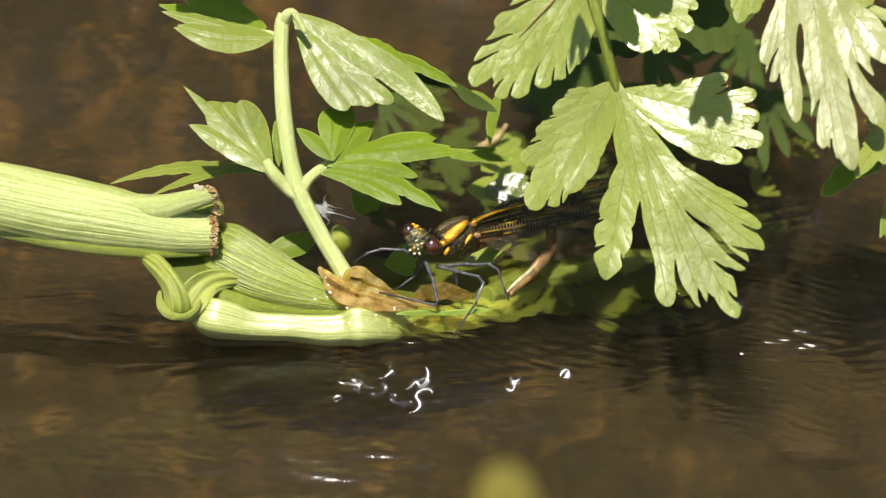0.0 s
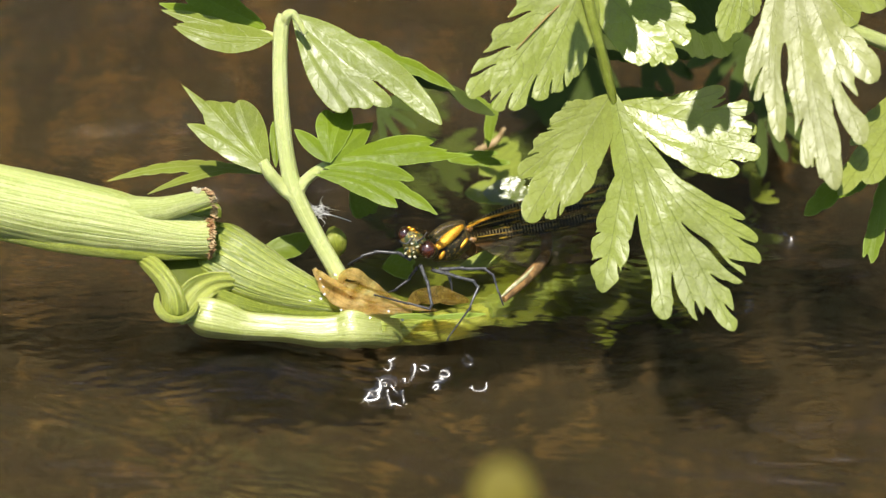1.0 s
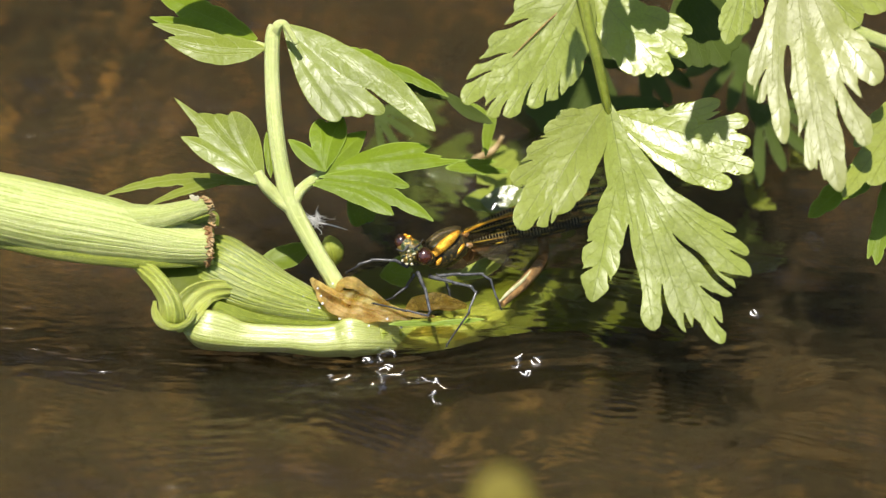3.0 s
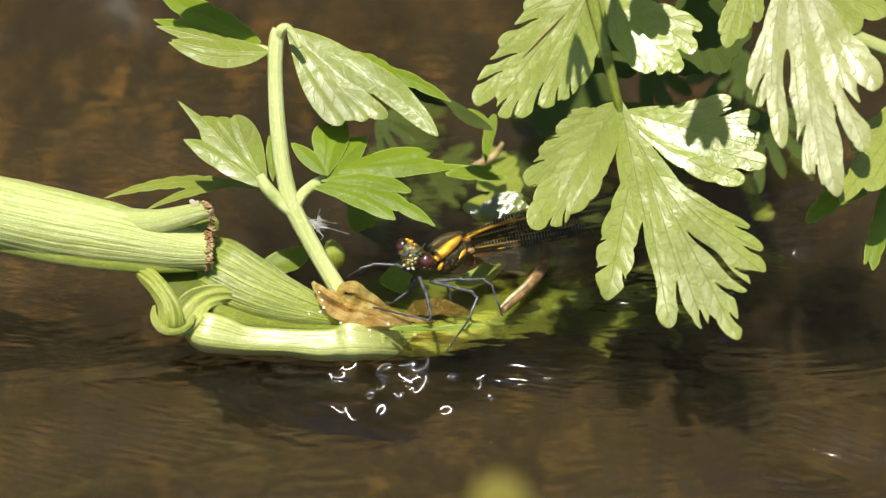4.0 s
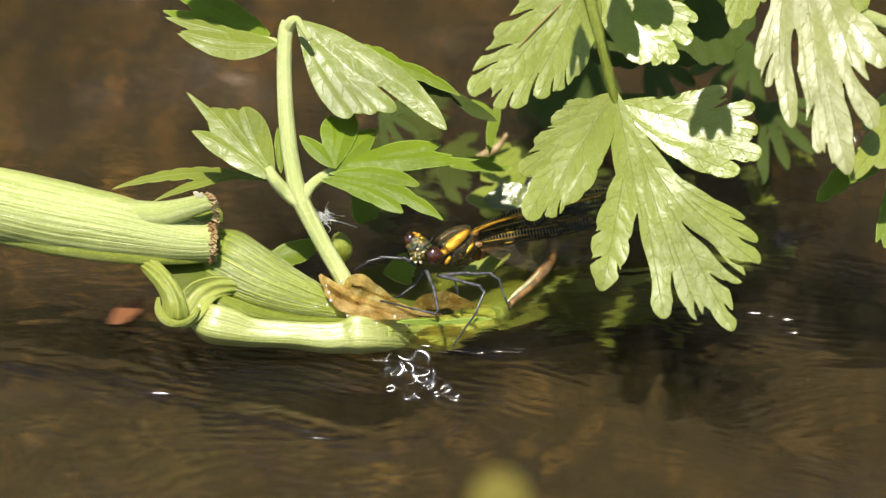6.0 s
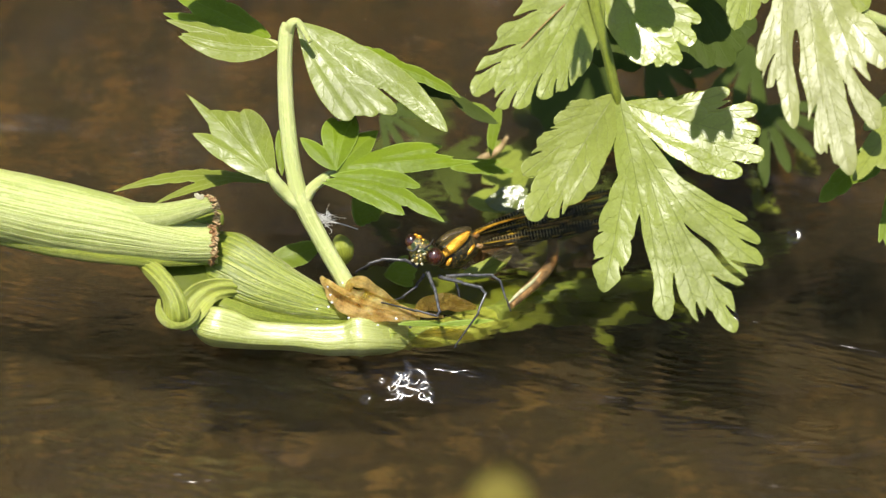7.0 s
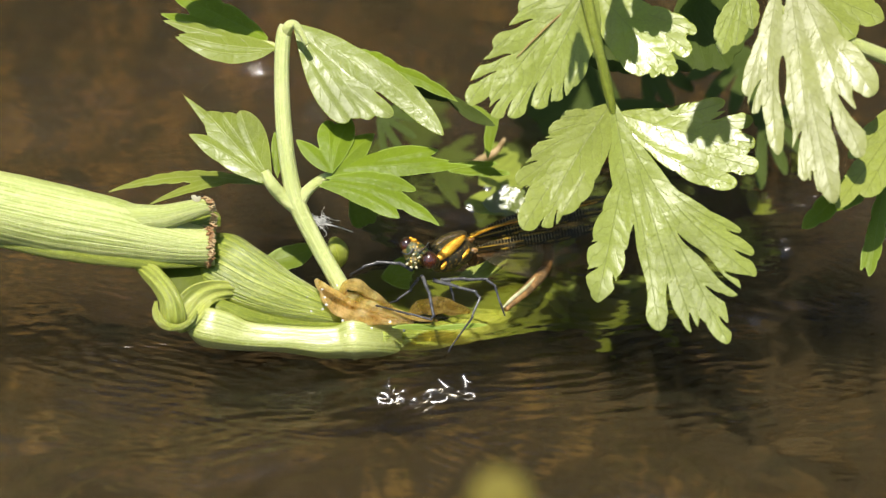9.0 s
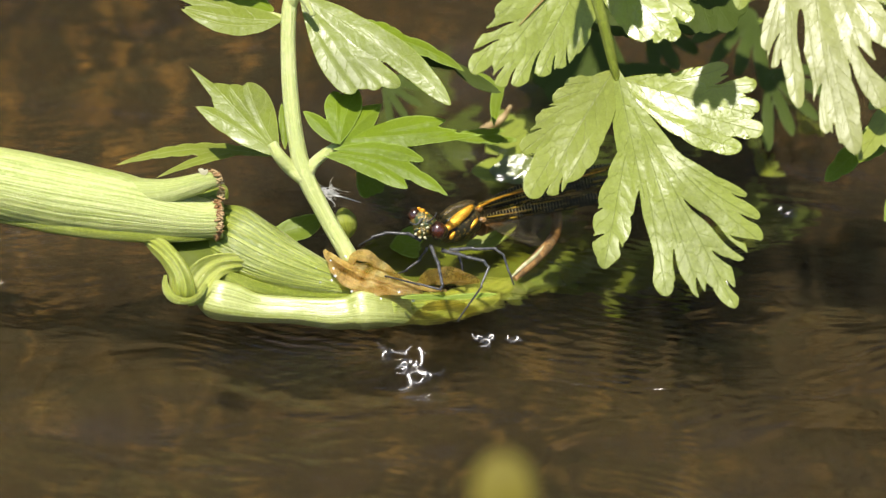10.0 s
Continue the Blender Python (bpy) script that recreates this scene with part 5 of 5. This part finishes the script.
def damselfly():
    top = thing("damselfly", S(790, 490, 3), "bronze-green damselfly with smoky wings, dipping its abdomen in water", "damselfly")
    head = part("head", lump(S(742, 437, 0), (2.5, 1.75, 1.6), VIEW @ Euler((0, 0, radians(-36))).to_matrix(), 4, 0.12), HEAD, top)
    for x, y, d, r in ((725, 423, -0.1, 1.08), (766, 449, -1.0, 1.27)):
        part("eye", lump(S(x, y, d), (r, r * 1.15, r), VIEW, 4), EYE_RED, head, "round dark red eye")
    part("face", lump(S(737, 452, -1.4), (1.1, 0.9, 0.7), VIEW, 4, 0.25), HEAD, head)
    for x, y in ((731, 448), (741, 454), (735, 463), (748, 445), (727, 457), (744, 463), (738, 440)):
        part("face_spot", lump(S(x, y, -1.75), (0.27, 0.2, 0.22), VIEW @ Euler((0, 0, x)).to_matrix(), 2, 0.8, x), FACE, head, "cream spot on the face")
    for x, y, r in ((738, 415, 0.5), (732, 411, 0.3), (745, 420, 0.34), (732, 430, 0.28), (741, 427, 0.25), (750, 428, 0.22), (736, 422, 0.24), (727, 436, 0.2)):
        part("forehead_spot", lump(S(x, y, -0.6), (r, r * 0.7, r * 0.8), VIEW, 2, 0.3), GOLD, head, "orange spot on the forehead")
    limb([(738, 430, -1.5, 1), (728, 440, -3, 0.8), (716, 436, -4, 0.4)], 2.0, CHITIN, "antenna", head)
    limb([(748, 436, -1.5, 1), (758, 428, -3, 0.8), (764, 418, -4, 0.4)], 2.0, CHITIN, "antenna", head)
    thorax = part("thorax", lump(S(806, 437, 5), (4.3, 2.6, 2.4), VIEW @ Euler((0, radians(25), radians(32))).to_matrix(), 4, 0.06), BRONZE, top)
    part("neck", lump(S(772, 452, 1), (1.2, 1.2, 1.1), VIEW, 3), BRONZE, thorax)
    part("gold_stripe", lump(S(802, 428, 2.2), (3.4, 0.85, 0.65), VIEW @ Euler((0, radians(20), radians(42))).to_matrix(), 3, 0.08), GOLD, thorax, "shining orange stripe")
    part("gold_stripe", lump(S(829, 437, 3.8), (1.2, 0.4, 0.4), VIEW @ Euler((0, radians(20), radians(50))).to_matrix(), 3, 0.15), GOLD, thorax, "orange side mark")
    part("gold_stripe", lump(S(792, 458, 2.2), (0.8, 0.4, 0.4), VIEW @ Euler((0, 0, radians(60))).to_matrix(), 3, 0.15), GOLD, thorax, "orange side mark")
    part("shoulder", lump(S(800, 414, 6.0), (3.2, 1.2, 1.6), VIEW @ Euler((0, radians(20), radians(25))).to_matrix(), 3, 0.1), BRONZE, thorax)
    part("wing_joint", lump(S(838, 411, 5.0), (0.6, 0.5, 0.5), VIEW, 3, 0.4), BELLY, thorax)
    part("wing_joint", lump(S(843, 430, 5.0), (0.75, 0.5, 0.6), VIEW, 3, 0.4), BELLY_PALE, thorax)
    wings = [
        ([(832, 405, 1110, 325, 11, 0, 0.0, 0.5, -0.03)], (5.0, 1.05, -0.3, 0, 0), SMOKY),
        ([(834, 412, 1105, 348, 12, 0, 0.0, 0.5, -0.02)], (6.0, 1.05, -0.3, 0, 0), SMOKY),
        ([(838, 428, 1095, 378, 13, 0, 0.0, 0.5, 0.0)], (5.2, 1.05, -0.3, 0, 0), SMOKY),
        ([(842, 430, 1060, 448, 34, 0, 0.0, 0.58, 0.02)], (6.2, 1.0, 0.2, 0, 0), CLEAR)]
    for lobes, depth, mat in wings:
        part("wing", blade(lobes, depth, 3.0, 0.03, 0.0, 0.05), mat, top, "smoky wing with golden veins")
    part("wing_edge", tube([(836, 408, 4.5, 2.6), (880, 388, 9, 1.9), (960, 366, 17, 1.5), (1060, 338, 26, 1.2)], 0, 0, 10, 6), GOLD, top, "golden front edge of the wings")
    path = smooth_path([(842, 446, 9, 13), (890, 426, 16, 11), (940, 404, 22, 10), (968, 406, 23, 10), (977, 432, 21, 10), (970, 462, 18, 10.5), (944, 494, 14, 10.5), (920, 516, 11, 9.5), (902, 534, 9, 7)], 3.0)
    n = 9
    for k in range(n):
        lo, hi = int(len(path) * k / n), min(len(path) - 1, int(len(path) * (k + 1) / n) + 2)
        piece = [*path[lo:hi:3], path[hi]]
        if len(piece) < 2:
            continue
        part("abdomen_segment", tube([tuple(p) for p in piece], 0, 0, 20, 4), BELLY if k < 6 else BELLY_PALE, top)
    # cream strip imitates the pale highlight along the abdomen
    part("abdomen_stripe", tube([(958, 471, 15.6, 1.5), (937, 494, 12.2, 3.2), (915, 513, 9.7, 3.2), (899, 529, 8.0, 1.5)], 0, 0, 12, 3, 0.5), FACE, top, "pale stripe painted in for a highlight down the abdomen")
    legs = [
        [(735, 466, 0, 1.5), (712, 455, -1, 1.2), (672, 455, -1, 1.1), (650, 463, -1, 0.9), (628, 478, 0, 0.7)],
        [(754, 478, 0, 1.5), (766, 505, -2, 1.3), (776, 545, -4, 1.1), (772, 553, -4, 0.9), (735, 545, -4, 0.8), (676, 532, -3.5, 0.6)],
        [(776, 484, 1, 1.6), (815, 494, -1, 1.3), (848, 502, -2, 1.2), (856, 512, -2, 1.0), (845, 545, -3, 0.8), (806, 606, -4, 0.6)],
        [(790, 482, 2, 1.5), (830, 480, 1, 1.2), (868, 480, 0, 1.1), (882, 490, 0, 0.9), (893, 520, 0, 0.8), (902, 542, 0, 0.6)],
        [(800, 482, 4, 1.2), (808, 505, 4, 1.0), (811, 518, 4, 0.8)],
        [(746, 482, 3, 1.2), (735, 500, 4, 1.0), (712, 520, 4, 0.8), (695, 528, 3, 0.6)],
    ]
    for points in legs:
        path = [q for p in points for q in (p, (p[0] + 1.5, p[1] + 1.5, p[2], p[3]))]
        leg = limb(path[:-2], 2.35, CHITIN, "leg", top)
        limb(path[-3:], 2.35, BLACK, "foot", leg)
    return top


rocking.append(damselfly())


# ---- passers-by: a teal male on the wing, a drifting leaf, a leaf tip close to the lens ----
def flying_damselfly():
    base = S(1560, 840, -150)
    top = thing("flying_damselfly", base, "blue-green damselfly with broad teal wings in flight", "damselfly")
    part("thorax", tube([(1540, 825, -150, 12), (1556, 838, -149, 24), (1580, 858, -147, 26), (1604, 876, -146, 12)], 0, 0, 16, 5), TEAL_BODY, top)
    part("abdomen", tube([(1598, 872, -146, 11), (1700, 960, -140, 9), (1860, 1090, -132, 9)], 0, 0, 14, 8), TEAL_BODY, top)
    part("head", lump(S(1532, 818, -150), (2.2, 1.6, 1.6), VIEW, 3), TEAL_BODY, top)
    beats = []
    for tip, slope in ((1270, 1.2), (1285, 1.0), (1850, 1.0), (1840, 0.8)):
        beats.append(part("wing", blade([(1560, 840, tip, 840, 78, 0, 0, 0.6, 0.0)], (-150, slope, 0.1, 0, 0), 8.0, 0.05, 0.0, 0.2), TEAL, top))
    return top, beats


flyer, beats = flying_damselfly()

drift = thing("drifting_leaf", S(1550, 560, at_height(560, 0.001)), "small red-brown leaf scrap drifting on the water", "leaf")
part("leaf_blade", blade([(1530, 575, 1570, 530, 18, 2, 0.2, 0.5, 0.0)], (at_height(575, 0.001), 0.0, -1.3, 0, 0), 3), DRIFT, drift)

near_tip = thing("near_leaf", S(895, 900, -200), "blurred yellow-green leaf tip close to the lens", "leaf")
part("leaf_blade", blade([(888, 1100, 890, 828, 54, 2, 0.0, 0.72, 0.0)], (-200, 0.1, -0.3, 0, 0), 10, 0.3), NEAR, near_tip)

ripples = []


def film_material():
    """Clear skin with the gloss of water, for strips that stand in for sun glints."""
    m, nt, bsdf = material("glint_skin")
    clear = node(nt, "ShaderNodeBsdfTransparent")
    shine = node(nt, "ShaderNodeBsdfGlossy", Roughness=0.2)
    fres = node(nt, "ShaderNodeFresnel", IOR=1.45)
    mix = node(nt, "ShaderNodeMixShader")
    link(nt, fres.outputs[0], mix.inputs[0])
    link(nt, clear.outputs[0], mix.inputs[1])
    link(nt, shine.outputs[0], mix.inputs[2])
    link(nt, mix.outputs[0], nt.nodes["Material Output"].inputs["Surface"])
    return m


SKIN = film_material()


HALF = (sun_way - AHEAD).normalized()      # halfway between sun and camera, so strips built on it glint in the view
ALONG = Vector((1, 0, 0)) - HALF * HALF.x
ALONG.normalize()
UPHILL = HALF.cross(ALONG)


def glint_strip(x, y, length, round_r, seed, z=0.0008):
    """A short winding clear strip turned to sun and camera, standing in for a glint; sizes in mm."""
    rng = random.Random(seed)
    n, seg = 40, 9
    bends = [(rng.uniform(0.6, 1.9), rng.uniform(0, 6), rng.uniform(0.1, 0.24)) for _ in range(2)]
    ring = rng.random() < 0.25
    line = []
    for i in range(n):
        t = i / (n - 1) - 0.5
        if ring:
            a = 2 * math.pi * t * 0.9
            u, v = 0.25 * length * math.cos(a), 0.16 * length * math.sin(a)
        else:
            u = length * (t + 0.12 * math.sin(11 * t + seed))
            v = sum(a * length * math.sin(2 * math.pi * f * t + p) for f, p, a in bends)
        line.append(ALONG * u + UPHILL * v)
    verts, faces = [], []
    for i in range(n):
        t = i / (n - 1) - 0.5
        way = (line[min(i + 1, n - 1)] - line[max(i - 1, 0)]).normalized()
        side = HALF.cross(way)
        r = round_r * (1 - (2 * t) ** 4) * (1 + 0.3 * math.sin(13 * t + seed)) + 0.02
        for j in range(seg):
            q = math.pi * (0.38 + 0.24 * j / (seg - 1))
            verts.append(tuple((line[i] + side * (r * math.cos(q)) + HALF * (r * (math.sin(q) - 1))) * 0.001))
    for i in range(n - 1):
        for j in range(seg - 1):
            faces.append((i * seg + j, (i + 1) * seg + j, (i + 1) * seg + j + 1, i * seg + j + 1))
    p = S(x, y, at_height(y, z))
    ob = part("ripple", (verts, faces, None), SKIN)
    ob.location = p
    ob.visible_shadow = False
    tagged(ob, "small clear winding strip put on the stream for a sun glint", "ripple", "glinting ripples")
    ripples.append((ob, p, seed))


crest_rng = random.Random(21)
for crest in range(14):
    glint_strip(crest_rng.gauss(785, 95), crest_rng.gauss(676, 30), crest_rng.uniform(1.6, 4.2), crest_rng.uniform(0.6, 1.9), crest)
still_glints = len(ripples)
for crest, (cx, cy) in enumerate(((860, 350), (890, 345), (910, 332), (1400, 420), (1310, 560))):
    glint_strip(cx, cy, crest_rng.uniform(1.5, 3), crest_rng.uniform(1.4, 2.4), 40 + crest, 0.007)


# ---- what moves ----
# seconds, right and up in mm, turn in degrees
SWAY_A = [
    (0, -0.48, 1.67, -0.09), (0.5, -0.44, 0.22, -0.28), (1, -0.64, 0.37, -0.03), (1.5, -0.23, 2.58, 0.19), (2, -0.78, 0.3, 0.04),
    (3.5, -0.32, 0.33, -1.84), (4, 0.59, 1.54, -0.08), (4.5, 0.01, -0, 0), (5, -0.12, 1.13, -0.65), (5.5, -0.65, 1.53, -0.26),
    (7, -0.3, 1.85, -0.49), (7.5, 0.09, 2.37, -0.08), (8, -0.36, 0.39, -1.21), (8.5, 0.05, 2.77, 0.22), (9, -0.47, 0.65, -0.91),
    (9.5, -0.28, 2.07, -0.33), (10, -0.7, 0.41, -1.08)]
SWAY_B = [
    (0, 1.31, -0.1, -0.45), (0.5, 0.44, -0.93, -0.63), (1, -0.76, -2.28, -0.71), (1.5, 0.98, 0.54, -0.52), (2, 0.13, -1.2, -0.17),
    (3.5, -0.08, -1.18, -0.44), (4, -0.11, -0.72, -0.77), (4.5, 0.01, 0, -0), (5, -0.58, -1.27, -1.42), (5.5, 0.22, 0.15, -0.48),
    (7, 0.14, 1.51, 0.89), (7.5, -0.62, -1, -0.7), (8, -0.72, -1.05, -0.61), (8.5, 0.74, 3.09, 1.09), (9, -1.16, -2.3, -0.48),
    (9.5, 0.33, -0.94, -0.99), (10, 0.75, -1.06, 0.19)]
# the shoot rocks on its runner, with all that sits on it
ROCK = [
    (0, -0.44, -0.01, -0.79), (0.5, -0.81, 0.16, -1.09), (1, -0.95, 0.19, -1.62), (1.5, -0.89, 0.16, -1.02),
    (2, -0.86, 0.21, -0.49), (3.5, -0.68, 0.02, 0.03), (4, -0.5, 0.29, -0.3), (4.5, 0, 0, -0), (5, 0.04, -0.14, -0.51),
    (5.5, -0.14, 0.01, -1), (7, 0.02, 0.11, -0.62), (7.5, -0.01, 0.12, -0.77), (8, 0.06, -0.15, -0.89), (8.5, -0.38, -0.1, -1.22),
    (9, -0.46, -0, -1.23), (9.5, -0.56, -0.14, -1.68), (10, -0.57, -0.11, -1.8)]
# where the glint strips are put, to fit the camera's view: seconds, then two patches as grid place and half sizes
GLINTS = [
    (0, 668, 697, 80, 35, 953, 687, 65, 15), (0.5, 753, 684, 110, 70, 1013, 659, 50, 15), (1, 754.5, 678, 101.5, 40, 754.5, 678, 101.5, 40),
    (1.5, 734, 689, 59, 40, 734, 689, 59, 40), (2, 813.5, 659.5, 142.5, 57.5, 813.5, 659.5, 142.5, 57.5),
    (3.5, 637, 658.5, 60, 32.5, 937, 648.5, 40, 7.5), (4, 770.5, 661, 166.5, 55, 770.5, 661, 166.5, 55),
    (4.5, 722.5, 680, 37.5, 30, 837.5, 625, 27.5, 25), (5, 725, 676, 65, 64, 893.5, 585, 36.5, 15), (5.5, 735, 650, 75, 30, 795, 700, 105, 10),
    (7, 708, 682, 80, 25, 708, 682, 80, 25), (7.5, 796, 682, 100, 55, 796, 682, 100, 55), (8, 786.5, 663, 92.5, 45, 786.5, 663, 92.5, 45),
    (8.5, 804.5, 680, 102.5, 75, 999.5, 655, 52.5, 30), (9, 757.5, 691.5, 103.5, 22.5, 757.5, 691.5, 103.5, 22.5),
    (9.5, 673, 698.5, 40, 17.5, 851.5, 672.5, 31.5, 8.5), (10, 709, 697, 40, 35, 856.5, 652, 47.5, 10)]
# how the drowned plant seems to shift with the waves
WAVER = [(0, -2, 18), (0.5, 13, 1), (1, 0, -4), (2, -14, -5), (3.5, -8, -16), (4.5, 6, -2), (5, -5, 0), (5.5, 15, -5), (7.5, 6, 8), (9, -25, -10), (9.5, 10, -6), (10, 40, -14)]
TIP = [(0, 0, -1.0), (1, 0.3, 0.2), (2, 0.1, -0.2), (3.5, 0.6, 0.6), (4.5, 0, 0), (5.5, -0.3, -0.6), (7, -0.4, -0.5), (7.5, -1.0, 0.5), (8.5, 0.2, 1.2), (9, 0.2, 0.6), (9.5, -0.8, -1.5), (10, -1.5, -2.3)]


def swing(base, right, up, turn, gain=1.0):
    return Matrix.Translation(base + (RIGHT * right + RISE * up) * 0.001 * gain) @ Matrix.Rotation(radians(turn), 4, -AHEAD)


def motions():
    a, b = hanging_a.location.copy(), hanging_b.location.copy()
    walk(hanging_a, [(t, swing(a, r, u, w)) for t, r, u, w in SWAY_A])
    walk(hanging_b, [(t, swing(b, r, u, w)) for t, r, u, w in SWAY_B])
    pivot = rocking[0].location.copy()
    for ob in rocking:
        place = Matrix.Translation(ob.location - pivot)
        walk(ob, [(t, swing(pivot, r, u, w) @ place) for t, r, u, w in ROCK])
    p = near_tip.location.copy()
    walk(near_tip, [(t, swing(p, r, u, 0.0, 0.55)) for t, r, u in TIP])
    for n, layer in enumerate(silt_layers):
        walk(layer, [(t, pose((0.065 - 0.008 * n) * t + 0.13 * n, 0.021 * n, 0)) for t in (0, 5, 10)])
    walk(water, [(0, pose(0, 0, 0)), (5, pose(0.35, 0, 0)), (10, pose(0.7, 0, 0))])
    f = flyer.location.copy()
    k = 140 / 1568 * (REACH - 0.150) / REACH
    course = [(0, 300, 1900), (4.6, -600, 1700), (5.0, 780, 1480), (5.2, 1150, 1160), (5.3, 1330, 1060), (5.4, 1545, 850), (5.5, 1712, 590), (5.6, 1930, 420), (5.9, 2900, 0), (7, 5200, -900), (10, 9000, -1500)]
    walk(flyer, [(t, swing(f, (x - 1560) * k, (840 - y) * k, 0)) for t, x, y in course])
    stroke = {5.3: (-38, -34, -40, -30), 5.4: (-30, -34, -30, -24), 5.5: (-26, 16, 62, 34), 5.6: (-40, -20, 20, 10)}
    for n, wing in enumerate(beats):
        rows = [(0, 0.0), (5.2, -20.0)] + [(t, stroke[t][n]) for t in (5.3, 5.4, 5.5, 5.6)] + [(10, 0.0)]
        walk(wing, [(t, Matrix.Rotation(radians(a), 4, -AHEAD)) for t, a in rows])
    d = drowned.location.copy()
    walk(drowned, [(t, swing(d, r, u, 0.0, 0.09)) for t, r, u in WAVER])
    l = drift.location.copy()
    walk(drift, [(t, Matrix.Translation(l + Vector(((t - 6.8) * 0.15, 0, 0)))) for t in (0, 5, 10)])
    for n, (ob, p, k) in enumerate(ripples):
        rng = random.Random(100 + k)
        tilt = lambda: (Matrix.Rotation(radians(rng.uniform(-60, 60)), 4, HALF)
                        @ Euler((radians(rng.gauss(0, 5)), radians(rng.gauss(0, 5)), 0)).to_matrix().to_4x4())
        rows = []
        if n >= still_glints:
            for i in range(41):
                rows.append((i * 0.25, Matrix.Translation(p + Vector((rng.uniform(-5, 5), rng.uniform(-3, 3), 0)) * 0.001) @ tilt()))
        else:
            for t, *patch in GLINTS:
                x, y, w, h = patch[4:] if n % 3 == 2 else patch[:4]
                x, y = x + w * rng.uniform(-1, 1), y + h * rng.uniform(-1, 1)
                rows.append((t, Matrix.Translation(S(x, y, at_height(y, 0.0008))) @ tilt()))
        walk(ob, rows)


motions()
